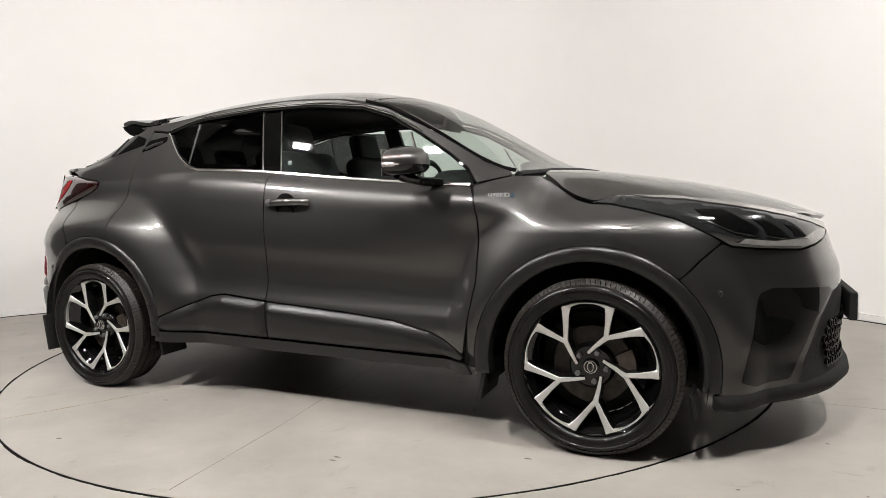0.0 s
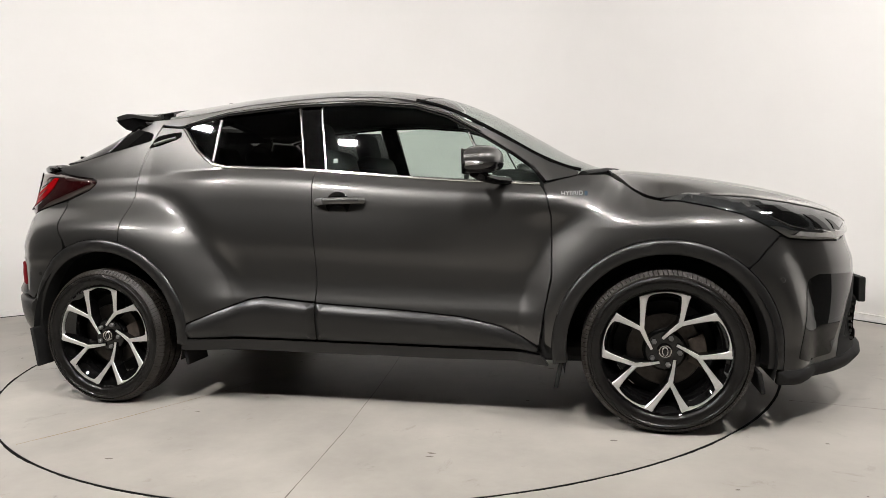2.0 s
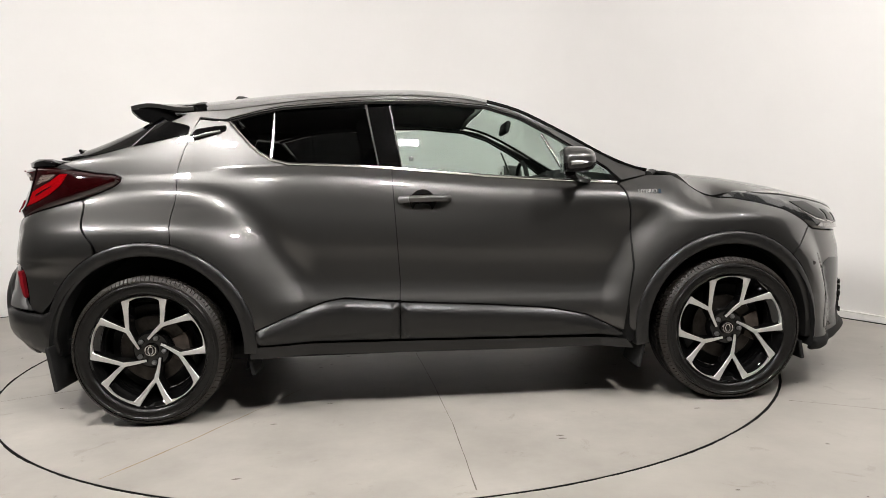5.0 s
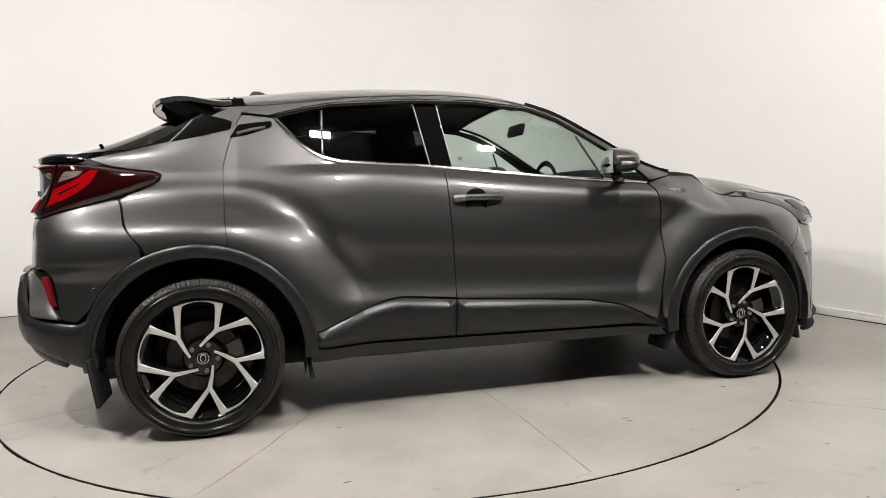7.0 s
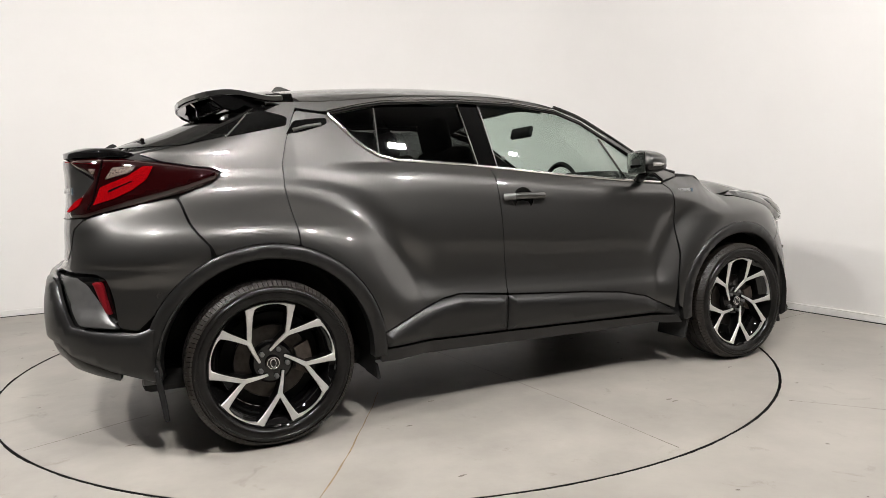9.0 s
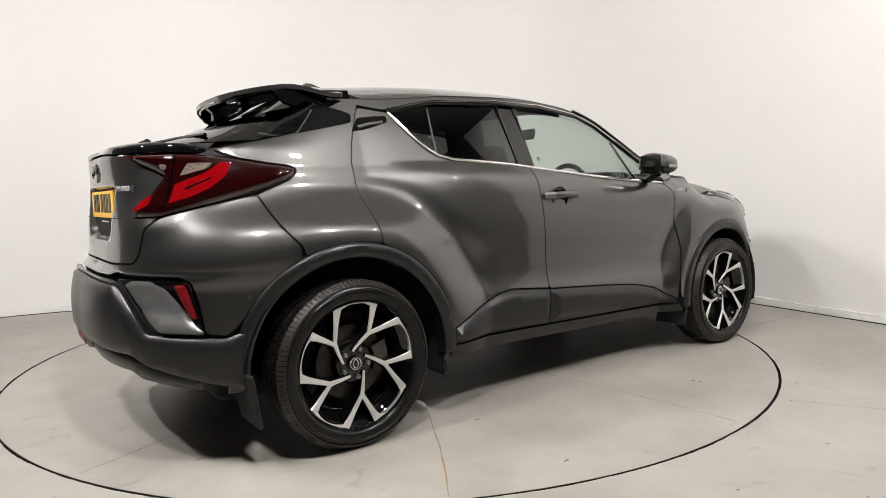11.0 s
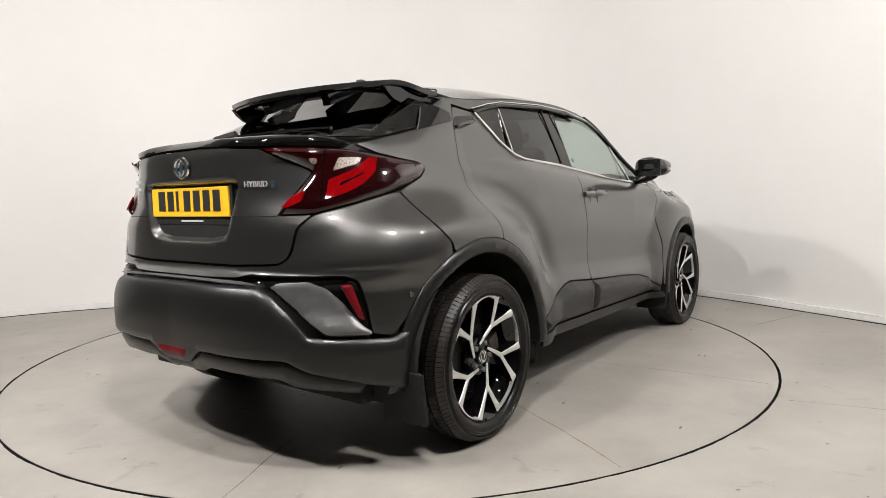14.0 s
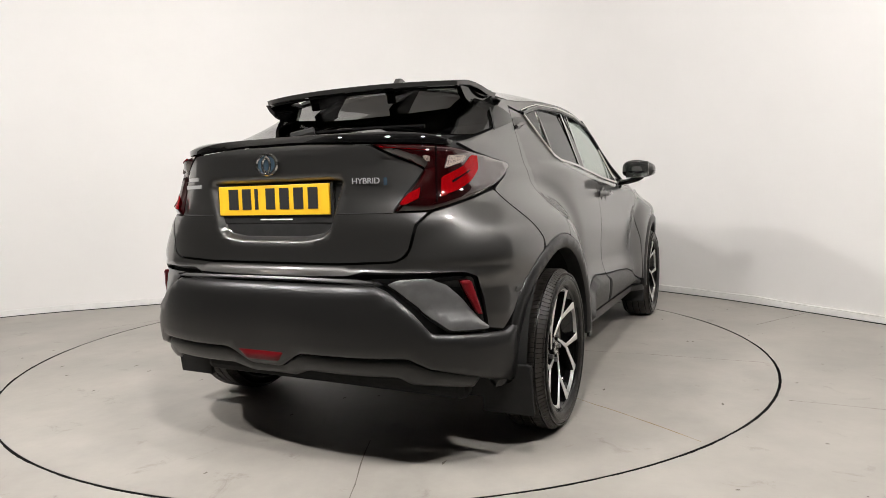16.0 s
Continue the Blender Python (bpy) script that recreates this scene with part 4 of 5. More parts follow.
        grip = tube([(-0.19, s * (yv + 0.002), 0.969), (-0.175, s * (yv + 0.022), 0.972), (-0.12, s * (yv + 0.03), 0.974), (-0.05, s * (yv + 0.03), 0.974), (0.015, s * (yv + 0.024), 0.973), (0.032, s * (yv + 0.002), 0.971)], 0.0135, 10, 1.2)
        handle = part("door_handle", grip, PAINT, car, "grey door handle", True)
        part("handle_tip", tube([(-0.192, s * (yv + 0.004), 0.969), (-0.176, s * (yv + 0.023), 0.972), (-0.15, s * (yv + 0.029), 0.973)], 0.0145, 10, 1.2), BLADE, handle, "satin grey lock cap on the handle", True)
    panel("quarter_fin", [(-1.524, 1.247), (-1.43, 1.35), (-1.33, 1.37), (-1.22, 1.352), (-1.175, 1.34), (-1.185, 1.302), (-1.32, 1.28)], BLACK, car, "black gloss corner between roof and rear window", off=0.004, mirror=True, grid=0.025)
    panel("pillar_handle", X((-1.185, 1.262), (-1.14, 1.328), (-1.05, 1.34), (-0.995, 1.343), (-0.995, 1.312), (-1.06, 1.29), (-1.12, 1.272)), BLACK, car, "black rear door handle set in the pillar", off=0.002, mirror=True, grid=0.012)
    for s in (-1, 1):
        part("handle_bar", tube([(x, s * (abs(skin(*at_x(x, z)).y) + 0.006), z) for x, z in ((-1.15, 1.284), (-1.09, 1.301), (-1.025, 1.312))], 0.008, 8), PAINT, car, "", True)
        part("quarter_strip", tube([tuple(Vector((p.x, s * abs(p.y) + s * 0.007, p.z + 0.002))) for p in (skin(-1.524, 1.247), skin(-1.475, 1.3), skin(-1.43, 1.35))], 0.003, 6), PAINT, car, "thin grey strip beside the rear window", True)

    # door mirrors
    for s in (-1, 1):
        m = new("door_mirror")
        m.parent = car
        tagged(m, "dark grey door mirror with a clear indicator")
        bm = bmesh.new()
        bmesh.ops.create_uvsphere(bm, u_segments=28, v_segments=18, radius=1)
        for v in bm.verts:
            x, y, z = v.co
            q = (abs(x) ** 3 + abs(y) ** 3 + abs(z) ** 3) ** (1 / 3)
            v.co = Vector((x / q * (0.112 if x > 0 else 0.035), y / q * 0.105, z / q * (0.066 if z > 0 else 0.05)))
            v.co.z *= 1 - 0.25 * (v.co.y * s > 0) * abs(v.co.y) / 0.092
        bm.transform(pose(0.565, s * 0.9, 1.122, 0, 0, 8 * s))
        part("housing", bm, PAINT, m, "dark grey painted housing", True, 60)
        bm = bmesh.new()
        bmesh.ops.create_uvsphere(bm, u_segments=28, v_segments=18, radius=1)
        bmesh.ops.delete(bm, geom=[v for v in bm.verts if v.co.z > -0.15], context="VERTS")
        for v in bm.verts:
            x, y, z = v.co
            q = (abs(x) ** 3 + abs(y) ** 3 + abs(z) ** 3) ** (1 / 3)
            v.co = Vector((x / q * (0.114 if x > 0 else 0.036), y / q * 0.107, z / q * 0.052))
        bm.transform(pose(0.565, s * 0.9, 1.122, 0, 0, 8 * s))
        part("lower_cap", bm, BLACK, m, "black gloss lower mirror shell", True, 60)
        part("mirror_glass", box(0.004, 0.15, 0.105, pose(0.5325, s * 0.898, 1.122, 0, 0, 8 * s), 0.0015), CHROME, m, "silvered mirror glass")
        part("stalk", tube([(0.68, s * 0.755, 1.04), (0.63, s * 0.82, 1.046), (0.58, s * 0.89, 1.062), (0.565, s * 0.92, 1.075)], 0.026, 10, 0.75), BLACK, m, "black mirror foot", True)
        part("indicator", tube([(0.545, s * 1.002, 1.112), (0.575, s * 1.004, 1.112), (0.61, s * 0.997, 1.11), (0.64, s * 0.98, 1.107)], 0.011, 8), CLEAR, m, "clear indicator strip", True)

    # tail
    cen = 2 * (X_REAR - PER_RAD * math.pi / 2)

    def both(pts):
        """Points of the right half, from the top middle down to the bottom middle, closed over the left half."""
        return pts + [(cen - s, z) for s, z in pts[::-1]]

    recess = both([(-2.32, 1.068), (-2.262, 1.057), (-2.256, 1.037), (-2.309, 0.869), (-2.344, 0.841), (-2.43, 0.828)])
    panel("tailgate", both([(-2.4, 1.18), (-2.17, 1.166), (-2.095, 1.126), (-2.03, 1.099), (-1.992, 1.079), (-2.02, 1.04), (-2.063, 0.988), (-2.1, 0.931), (-1.988, 0.933), (-2.035, 0.89), (-2.055, 0.81), (-2.068, 0.785), (-2.096, 0.766), (-2.29, 0.757)]), PAINT, car, "grey metallic tailgate with a number plate recess", grid=0.025, hollow=(recess, 0.035, 0.03))
    panel("deck_spoiler", both([(-2.45, 1.213), (-2.1, 1.212), (-1.95, 1.205), (-1.86, 1.181), (-1.89, 1.164), (-1.96, 1.167), (-2.17, 1.171), (-2.45, 1.184)]), BLACK, car, "black gloss lip under the rear window", off=0.004, rise=0.012, ramp=0.012, grid=0.02)
    panel("rear_window", both([(-2.45, 1.505), (-2.0, 1.49), (-1.7, 1.46), (-1.5, 1.42), (-1.335, 1.372), (-1.398, 1.325), (-1.47, 1.283), (-1.535, 1.257), (-1.72, 1.219), (-1.9, 1.214), (-2.45, 1.218)]), TINTED, car, "dark sloping rear window", off=-0.004, grid=0.04, thick=0.004)
    rb = [(-1.686, 1.004), (-1.604, 0.905), at_x(-1.534, 0.815)] + arc(-AXLE, RR, 116, 152, 6) + [(-1.76, 0.507)]
    panel("rear_bumper", both([(-2.4, 0.753), (-2.29, 0.753), (-2.098, 0.762), (-2.064, 0.782), (-2.05, 0.81), (-2.03, 0.888), (-1.985, 0.93), (-1.89, 0.956), (-1.8, 0.98), (-1.72, 1.0)] + rb + [(-1.822, 0.522), (-1.836, 0.63), (-1.858, 0.707), (-1.9, 0.724), (-2.2, 0.728), (-2.25, 0.716), (-2.4, 0.713)]), PAINT, car, "grey metallic upper rear bumper", grid=0.018)
    panel("bumper_vent", [(-2.18, 0.718), (-1.912, 0.718), (-1.864, 0.703), (-1.842, 0.62), (-1.827, 0.54), (-1.85, 0.528), (-1.955, 0.537), (-2.003, 0.568), (-2.116, 0.675)], BLACK, car, "black gloss corner vent", off=-0.012, mirror=True, grid=0.02)
    blade_top = spline((-2.14, 0.7), (-2.0, 0.714), (-1.94, 0.69), (-1.89, 0.63), (-1.845, 0.555), (-1.815, 0.53))

    def blade_skin(s, z):
        """The blade leans out towards its lower edge, so that it faces up and back."""
        q = min(s, cen - s)
        P = skin(s, z)
        k = min(1, max(0, (blade_top(q) - z) / 0.09))
        return P + Vector((P.x - X_REAR, P.y, 0)).normalized() * (0.042 * k - 0.014)

    panel("bumper_blade", [(-2.135, 0.69), (-2.09, 0.706), (-2.0, 0.71), (-1.945, 0.688), (-1.895, 0.63), (-1.85, 0.557), (-1.82, 0.532), (-1.824, 0.521), (-1.95, 0.53), (-2.02, 0.59), (-2.1, 0.665)], BLADE, car, "satin grey diagonal blade on the rear bumper", surf=blade_skin, rise=0.006, ramp=0.012, thick=0.03, mirror=True, grid=0.02)
    panel("rear_reflector", [(-1.914, 0.695), (-1.875, 0.697), (-1.84, 0.57), (-1.86, 0.575)], REFLECT, car, "narrow red corner reflector", off=0.004, rise=0.006, ramp=0.008, mirror=True, grid=0.02)
    lowr = X((-1.74, 0.44), (-1.72, 0.34), (-1.735, 0.3))
    panel("bumper_cladding", both([(-2.4, 0.693), (-2.163, 0.69), (-2.12, 0.667), (-2.055, 0.6), (-2.0, 0.522), (-1.76, 0.502), (-1.7, 0.53)] + lowr + [(-1.82, 0.335), (-2.01, 0.4), (-2.073, 0.44), (-2.41, 0.442), (-2.435, 0.43), (-2.5, 0.386), (-2.53, 0.382)]), CLAD, car, "dark plastic lower rear bumper", off=0.004, rise=0.016, ramp=0.015, grid=0.03)
    panel("tow_crease", both([(-2.4, 0.708), (-2.2, 0.707), (-2.15, 0.697), (-2.16, 0.692), (-2.4, 0.697)]), BLADE, car, "bright ledge along the rear bumper", off=0.014, grid=0.02, thick=0.02)
    panel("diffuser", both([(-2.5, 0.384), (-2.43, 0.428), (-2.41, 0.438), (-2.075, 0.436), (-2.01, 0.396), (-1.84, 0.345), (-1.86, 0.3), (-2.06, 0.335), (-2.1, 0.365), (-2.4, 0.37), (-2.47, 0.34)]), CLAD, car, "dark plastic rear diffuser", off=-0.004, rise=0.008, ramp=0.012, grid=0.025)
    panel("rear_fog_light", both([(-2.464, 0.449), (-2.497, 0.412)]), REFLECT, car, "red rear fog light", off=0.02, rise=0.006, ramp=0.008, grid=0.02)

    # tail lamps
    outline = [(-2.168, 1.169), (-2.095, 1.13), (-2.03, 1.102), (-1.99, 1.081), (-2.017, 1.04), (-2.06, 0.99), (-2.096, 0.933), (-1.985, 0.935), (-1.89, 0.961), (-1.8, 0.984), (-1.72, 1.007), (-1.64, 1.031), (-1.565, 1.062), (-1.535, 1.085), (-1.535, 1.105), (-1.57, 1.117), (-1.66, 1.127), (-1.76, 1.144), (-1.887, 1.162), (-1.958, 1.166)]
    for ob in panel("tail_light", outline, DARK_RED, car, "smoked red wraparound tail light", off=0.002, rise=0.022, ramp=0.016, mirror=True, grid=0.02):
        s = -1 if sum(v.co.y for v in ob.data.vertices) < 0 else 1
        for name, mat, pts, label in (
            ("red_segment", RED, [(-1.955, 0.965), (-1.948, 1.045), (-1.9, 1.066), (-1.86, 1.084), (-1.812, 1.126), (-1.78, 1.124), (-1.79, 1.07), (-1.835, 1.025), (-1.895, 0.99)], "bright red lamp segment"),
            ("red_strip", RED, [(-2.14, 1.157), (-2.07, 1.15), (-1.99, 1.143), (-1.99, 1.139), (-2.07, 1.146), (-2.13, 1.153)], "thin red strip along the lamp's top"),
            ("clear_segment", SMOKED_CLEAR, [(-2.01, 1.122), (-1.978, 1.12), (-1.98, 1.095), (-2.0, 1.1)], "clear lamp segment"),
            ("lamp_gap", BLACK, [(-1.97, 0.95), (-1.962, 0.95), (-1.954, 1.16), (-1.962, 1.16)], "dark gap between the lamp's halves"),
            ("clear_segment", SMOKED_CLEAR, [(-1.937, 1.07), (-1.918, 1.122), (-1.835, 1.124), (-1.85, 1.096)], "clear lamp segment"),
            ("lamp_gap", BLACK, [(-1.915, 1.03), (-1.87, 1.052), (-1.835, 1.07), (-1.832, 1.062), (-1.87, 1.042), (-1.91, 1.018)], "dark slit in the red segment"),
            ("red_segment", RED, [(-2.082, 0.947), (-2.05, 0.992), (-2.012, 1.015), (-2.018, 0.965), (-2.06, 0.944)], "bright red lamp segment"),
        ):
            poly = list(pts)
            if s > 0:
                poly = [(cen - u, v) for u, v in poly]
            panel(name, poly, mat, ob, label, off=0.0275 if "slit" not in label else 0.029, grid=0.02, thick=0.006, corner=0.01)

    # roof spoiler with its open underside
    def wing(x, y):
        u = max(-0.2, min(1, (-1.18 - x) / 0.42))
        return Vector((x, y, roof_mid(x) + 0.003 - 0.012 * max(0, u) - (0.067 - 0.047 * step(0, 0.6, u)) * (abs(y) / 0.5) ** 2.2))

    def wing_low(x, y):
        return wing(x, y) - Vector((0, 0, 0.024))
    rear = [(-1.585 + 0.085 * (abs(y) / 0.46) ** 2.2, y) for y in (-0.5, -0.46, -0.4, -0.28, -0.14, 0, 0.14, 0.28, 0.4, 0.46, 0.5)]
    inner = [(x + 0.11, y * 0.93) for x, y in rear[1:-1]][::-1]
    wing_line = [(-1.165, -0.556), (-1.3, -0.545), *rear, (-1.3, 0.545), (-1.165, 0.556), (-1.185, 0.475), (-1.35, 0.45), *inner, (-1.35, -0.45), (-1.185, -0.475)]
    sp = panel("roof_spoiler", wing_line, PAINT, car, "grey metallic open roof spoiler", surf=wing, thick=0.019, grid=0.03)
    panel("spoiler_base", [(-1.21, 0), (-1.19, -0.3), (-1.188, -0.47), (-1.28, -0.46), (-1.295, -0.25), (-1.3, 0), (-1.295, 0.25), (-1.28, 0.46), (-1.188, 0.47), (-1.19, 0.3)], PAINT, sp, "", surf=wing, thick=0.014, grid=0.04)
    panel("underside", [(-1.2, -0.53), *[(x + 0.012, y * 0.985) for x, y in rear], (-1.2, 0.53), (-1.2, 0.47), (-1.35, 0.445), *[(x - 0.004, y) for x, y in inner], (-1.35, -0.445), (-1.2, -0.47)], BLACK, sp, "black spoiler underside", surf=wing_low, thick=-0.008, grid=0.05, out=-1)
    for y in (-0.2, 0.2):
        arm = prism([(-1.53, 1.445), (-1.4, 1.475), (-1.2, 1.51), (-1.2, 1.475), (-1.36, 1.445), (-1.47, 1.392), (-1.5, 1.382), (-1.5, 1.42)], 0.045, pose(0, y - 0.0225, 0))
        bmesh.ops.bevel(arm, geom=arm.edges[:], offset=0.004, segments=1, affect="EDGES")
        part("bridge", arm, BLACK, sp, "black spoiler bridge")
    for s in (-1, 1):
        end = prism([(-1.48, 1.436), (-1.12, 1.46), (-1.1, 1.37), (-1.26, 1.375), (-1.36, 1.368), (-1.42, 1.385), (-1.45, 1.415)], 0.024, pose(0, s * 0.5 - 0.012, 0))
        bmesh.ops.bevel(end, geom=end.edges[:], offset=0.004, segments=1, affect="EDGES")
        part("fin", end, BLACK, sp, "black spoiler end fin")
    fin = prism([(-1.13, 1.526), (-0.96, 1.537), (-1.06, 1.57), (-1.09, 1.57)], 0.03, pose(0, -0.015, 0))
    bmesh.ops.bevel(fin, geom=fin.edges[:], offset=0.004, segments=1, affect="EDGES")
    part("antenna_fin", fin, PAINT, car, "grey shark-fin aerial")
    part("rear_wiper", tube([(-1.86, -0.02, 1.238), (-1.78, -0.25, 1.25), (-1.74, -0.48, 1.247)], 0.009, 6), BLACK, car, "black rear wiper", True)
    part("wiper_pivot", tube([(-1.9, 0.02, 1.225), (-1.86, -0.06, 1.245)], 0.02, 8), MATT, car, "", True)

    for k in (-1, 1):
        seam = [skin(*((u, 0.931) if k < 0 else (cen - u, 0.931))) for u in (-2.285, -2.22, -2.16, -2.1)]
        part("tailgate_seam", tube([(p.x - 0.0005, p.y, p.z) for p in seam], 0.0022, 6), MATT, car, "dark crease across the tailgate")
    # plate, badges and small things
    plate_x = -2.038
    pl = part("number_plate", box(0.012, 0.52, 0.111, pose(plate_x, 0.012, 0.985), 0.002), YELLOW, car, "yellow rear number plate")
    part("plate_surround", box(0.012, 0.545, 0.15, pose(plate_x + 0.008, 0.012, 0.972), 0.004), MATT, car, "black plate surround")
    for k, w in enumerate((0.055, 0.05, 0.018, 0.05, 0.05, 0.05, 0.05)):
        y = (0.185, 0.12, 0.072, 0.005, -0.06, -0.125, -0.19)[k]
        part("plate_bar", box(0.003, w * 0.86, 0.078, pose(plate_x - 0.0065, y + 0.012, 0.99)), INK, pl, "plain dark bar")
    part("plate_note", box(0.003, 0.15, 0.005, pose(plate_x + 0.001, 0.0, 0.913)), WHITE, car, "row of tiny white print as a bar")
    em = lathe([(0.04, 0.0), (0.044, -0.006), (0.05, -0.006), (0.054, 0.0)], 40)
    em.transform(pose(-2.062, 0.012, 1.116, 0, 0, -90) @ Matrix.Diagonal((1, 1, 0.8, 1)))
    e = part("emblem", em, CHROME, car, "plain oval chrome emblem with a blue ground", True)
    em = lathe([(0.0, -0.001), (0.042, -0.001)], 40)
    em.transform(pose(-2.062, 0.012, 1.116, 0, 0, -90) @ Matrix.Diagonal((1, 1, 0.8, 1)))
    part("emblem_ground", em, BLUE, e, "blue emblem ground")
    em = lathe([(0.014, 0.0), (0.0165, -0.005), (0.0195, -0.005), (0.022, 0.0)], 32)
    em.transform(pose(-2.064, 0.012, 1.113, 0, 0, -90) @ Matrix.Diagonal((1, 1, 1.5, 1)))
    part("emblem_ring", em, CHROME, e)

    def word(text, size, m, mat, name, label):
        cu = bpy.data.curves.new(name, "FONT")
        cu.body, cu.size, cu.extrude, cu.align_x, cu.align_y = text, size, 0.002, "CENTER", "CENTER"
        tmp = bpy.data.objects.new(name, cu)
        scene.collection.objects.link(tmp)
        me = bpy.data.meshes.new_from_object(tmp.evaluated_get(bpy.context.evaluated_depsgraph_get()))
        bpy.data.objects.remove(tmp)
        me.transform(m)
        me.materials.clear()
        me.materials.append(mat)
        ob = new(name, me)
        ob.parent = car
        return tagged(ob, label)

    P = skin(*at_y(-0.395, 1.042))
    word("HYBRID", 0.029, pose(P.x - 0.004, -0.395, 1.042, 90, 0, -90 + 15), SILVER, "badge", "small chrome HYBRID badge")
    part("badge_tail", box(0.004, 0.012, 0.026, pose(P.x + 0.018, -0.461, 1.04, 0, 0, 20)), BLUE, car, "blue badge end piece")
    P = skin(*at_x(0.95, 0.98))
    word("HYBRID", 0.026, pose(0.955, P.y - 0.004, 0.98, 90 - 12, 0, 0), SILVER, "badge", "small chrome HYBRID badge")
    part("badge_tail", box(0.012, 0.004, 0.019, pose(1.012, P.y - 0.003, 0.979, -12)), BLUE, car, "blue badge end piece")
    for z, w in ((1.074, 0.08), (1.044, 0.12)):
        P = skin(*at_y(0.43, z))
        part("model_badge", box(0.004, w, 0.014, pose(P.x - 0.002, 0.43, z, 0, 0, -18)), SILVER, car, "plain chrome model badge bar")
    # mud flaps, exhaust, parking sensors
    for s in (-1, 1):
        part("mud_flap", box(0.018, 0.2, 0.2, pose(-1.735, s * 0.79, 0.27, 0, -8), 0.006), MATT, car, "black mud flap")
        part("mud_flap", box(0.018, 0.2, 0.16, pose(0.9, s * 0.79, 0.25, 0, 12), 0.006), MATT, car, "black mud flap")
        part("mud_flap", box(0.018, 0.16, 0.09, pose(1.68, s * 0.78, 0.215, 0, -10), 0.006), MATT, car, "black front air flap")
        part("mud_flap", box(0.018, 0.16, 0.07, pose(-0.88, s * 0.78, 0.235, 0, -10), 0.006), MATT, car, "black rear air flap")
        for x, z in ((-1.72, 0.64), (1.76, 0.62)):
            P = skin(*at_x(x, z))
            b = lathe([(0.0, -0.003), (0.009, -0.003), (0.011, 0.0)], 16)
            b.transform(pose(P.x, s * abs(P.y), P.z, 0, 0, 0 if s < 0 else 180))
            part("parking_sensor", b, PAINT, car, "round parking sensor")
    ex = lathe([(0.026, -0.08), (0.03, -0.08), (0.03, 0.1), (0.026, 0.1)], 24, True)
    ex.transform(pose(-1.86, -0.55, 0.325, -12, 0, -90))
    part("exhaust", ex, STEEL, car, "dark steel exhaust pipe", True)

    # dark inner shell behind the panel gaps, wheel housings and floor pan
    arch_l = arc(AXLE, IF + 0.01, 185, 0, 24)
    shell_low = X((-0.9, 0.3), (0.85, 0.29)) + arch_l + [at_x(1.75, 0.28), at_y(-0.5, 0.26, True), at_y(0.0, 0.26, True), at_y(0.0, 0.82, True), at_y(-0.4, 0.8, True)] + X((1.7, 0.83), (1.3, 0.92), (1.1, 1.0), (0.82, 1.0), (0.4, 1.03), (-0.3, 1.09), (-0.7, 1.11), (-0.9, 1.15), (-1.0, 1.27), (-1.1, 1.34)) + Y((-0.5, 1.2), (0.0, 1.19), (0.0, 0.42), (-0.5, 0.42)) + X((-1.76, 0.36)) + arc(-AXLE, IR + 0.01, 180, -5, 24)
    panel("body_shell", shell_low, MATT, car, "black inner body shell", off=-0.03, mirror=True, grid=0.06, thick=0.0, gap=0.0, corner=0)
    for xc, r in ((AXLE, 0.415), (-AXLE, 0.43)):
        for s in (-1, 1):
            bm = bmesh.new()
            rows = []
            for k in range(25):
                a = radians(-15 + 210 * k / 24)
                rows.append([bm.verts.new((xc + rr * math.cos(a), s * yy, HUB_Z + rr * math.sin(a))) for rr, yy in ((r, 0.87), (r, 0.5), (0.05, 0.5))])
            for A, B in zip(rows, rows[1:]):
                bm.faces.new((A[0], A[1], B[1], B[0]))
                bm.faces.new((A[1], A[2], B[2], B[1]))
            part("wheel_housing", bm, MATT, car, "", True)
    part("floor_pan", box(3.6, 1.3, 0.1, pose(0.0, 0, 0.27), 0.03), MATT, car, "black underbody")
    part("floor_pan", box(1.7, 1.6, 0.06, pose(0.0, 0, 0.3), 0.02), MATT, car, "black underbody")

    # inside
    for x, y in ((-0.05, -0.36), (-0.05, 0.36)):
        seat = new("front_seat")
        seat.parent = car
        tagged(seat, "dark fabric front seat")
        part("cushion", box(0.5, 0.5, 0.16, pose(x + 0.15, y, 0.62, 0, -8), 0.05, 3), SEAT, seat, "", True, 60)
        part("backrest", box(0.14, 0.48, 0.62, pose(x - 0.18, y, 0.93, 0, -16), 0.055, 3), SEAT, seat, "", True, 60)
        part("headrest", box(0.09, 0.26, 0.18, pose(x - 0.3, y, 1.29, 0, -12), 0.04, 3), SEAT, seat, "", True, 60)
    part("rear_bench", box(0.5, 1.25, 0.18, pose(-0.72, 0, 0.66, 0, -8), 0.05, 3), SEAT, car, "dark fabric rear bench", True, 60)
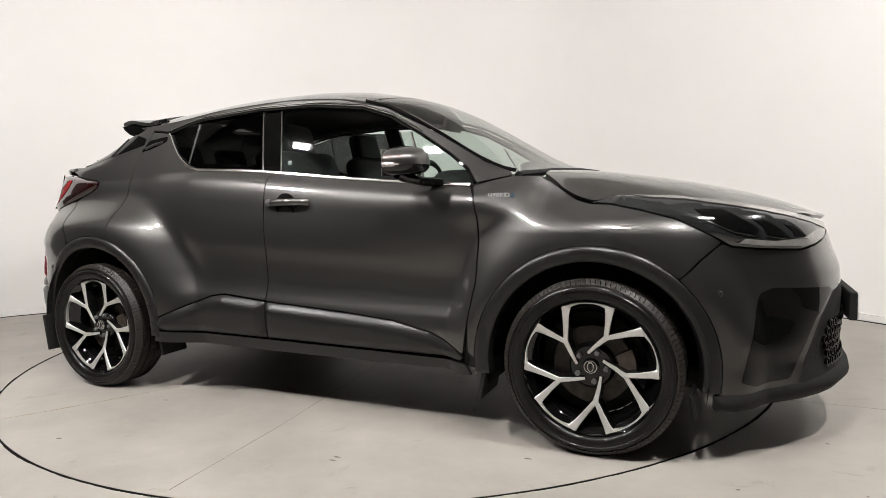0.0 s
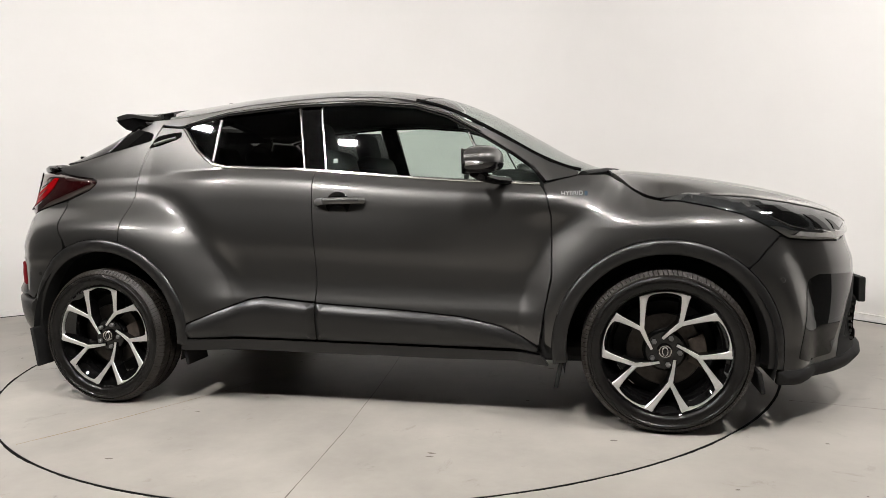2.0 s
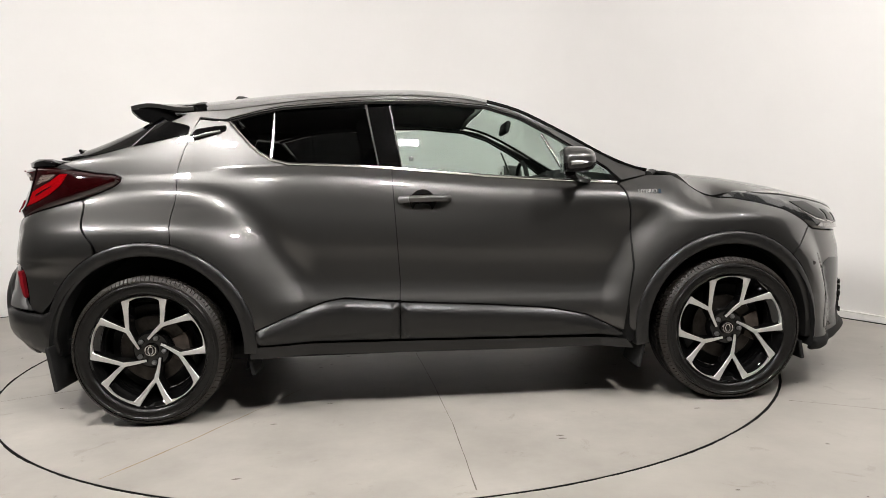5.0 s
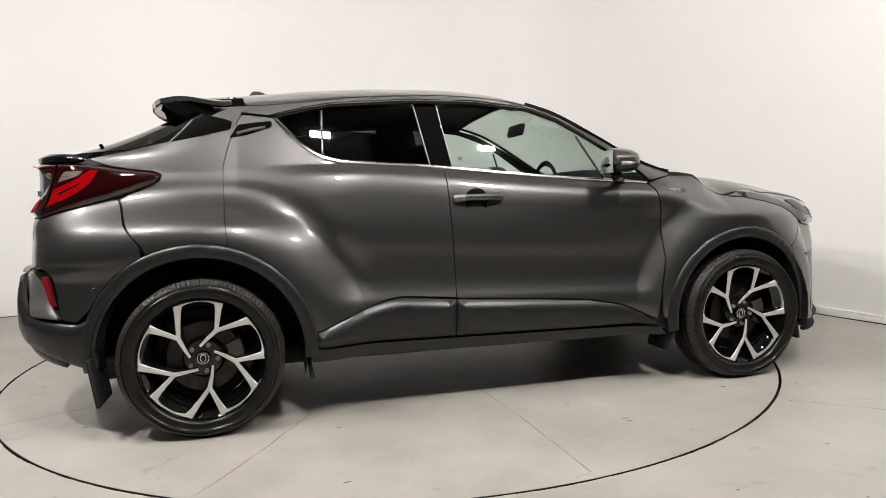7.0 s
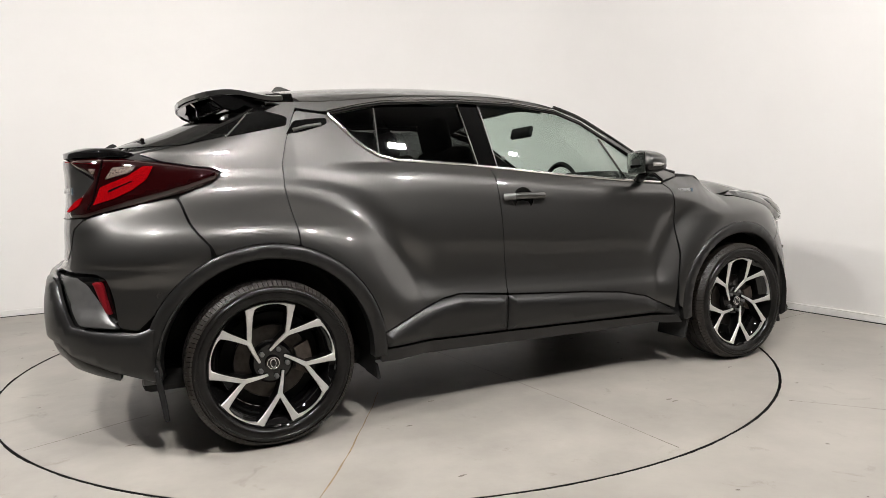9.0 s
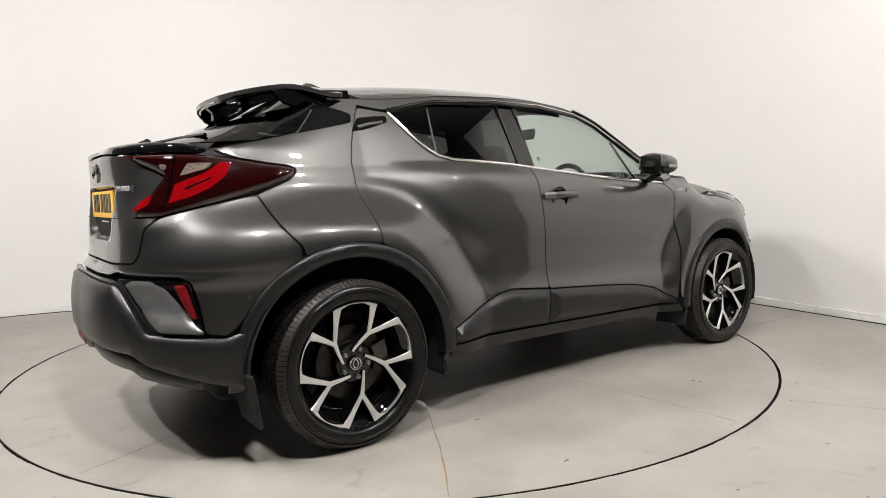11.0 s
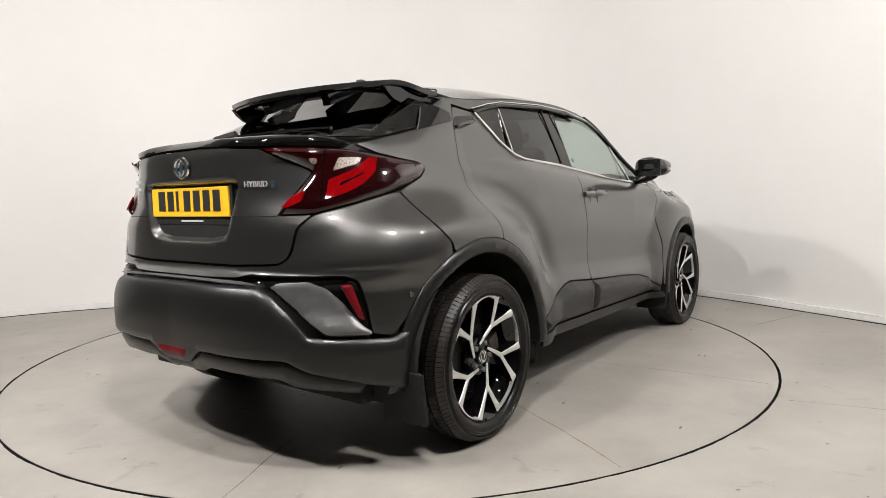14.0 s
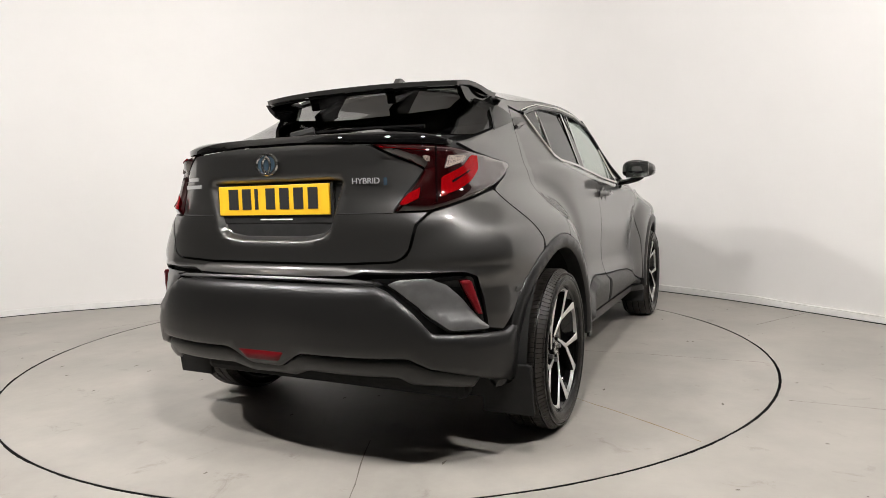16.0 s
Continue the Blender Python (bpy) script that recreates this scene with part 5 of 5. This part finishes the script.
    part("rear_backrest", box(0.16, 1.22, 0.55, pose(-1.0, 0, 0.94, 0, -22), 0.05, 3), SEAT, car, "", True, 60)
    for y in (-0.38, 0.0, 0.38):
        part("rear_headrest", box(0.08, 0.24, 0.13, pose(-1.13, y, 1.24, 0, -15), 0.035, 3), SEAT, car, "", True, 60)
    part("dashboard", box(0.52, 1.36, 0.3, pose(0.82, 0, 0.92, 0, 8), 0.07, 3), MATT, car, "dark dashboard", True, 60)
    part("instrument_hood", box(0.18, 0.36, 0.08, pose(0.66, -0.36, 1.06), 0.035, 3), MATT, car, "", True, 60)
    bm = lathe([(0.175, -0.012), (0.19, 0.0), (0.175, 0.012), (0.16, 0.0)], 40, True)
    bm.transform(pose(0.45, -0.36, 0.97, 0, 0, 0) @ pose(0, 0, 0, 0, -25, 90))
    part("steering_wheel", bm, MATT, car, "dark steering wheel", True)
    part("steering_boss", box(0.05, 0.3, 0.07, pose(0.47, -0.36, 0.96, 0, -25), 0.02), MATT, car)
    part("cabin_mirror", box(0.03, 0.22, 0.07, pose(0.42, 0, 1.36, 0, 15), 0.012), MATT, car, "interior rear-view mirror", True, 60)
    panel("headliner", [(-1.15, -0.5), (-0.6, -0.54), (0.22, -0.54), (0.26, 0), (0.22, 0.54), (-0.6, 0.54), (-1.15, 0.5)], SEAT, car, "dark headlining", surf=roof_skin, off=-0.035, grid=0.08)
    P = skin(*at_x(-0.13, 1.16))
    part("window_sticker", box(0.022, 0.0012, 0.02, pose(-0.135, P.y + 0.004, 1.16, -14)), BLADE, car, "small white window sticker")
    return car


build_room()
build_floor_marks()
build_floor_chips()
build_lights()
turntable = build_turntable()
car = build_car()


def motions():
    """The turntable turns evenly and carries the car round with it."""
    times = [0.5 * k for k in range(33)]
    walk(turntable, [(t, pose(0, 0, 0, 0, 0, TURN_START + TURN_RATE * t)) for t in times])
    walk(car, [(t, pose(0, 0, 0, 0, 0, TURN_START + TURN_RATE * t) @ pose(CAR_X, CAR_Y, 0)) for t in times])


motions()
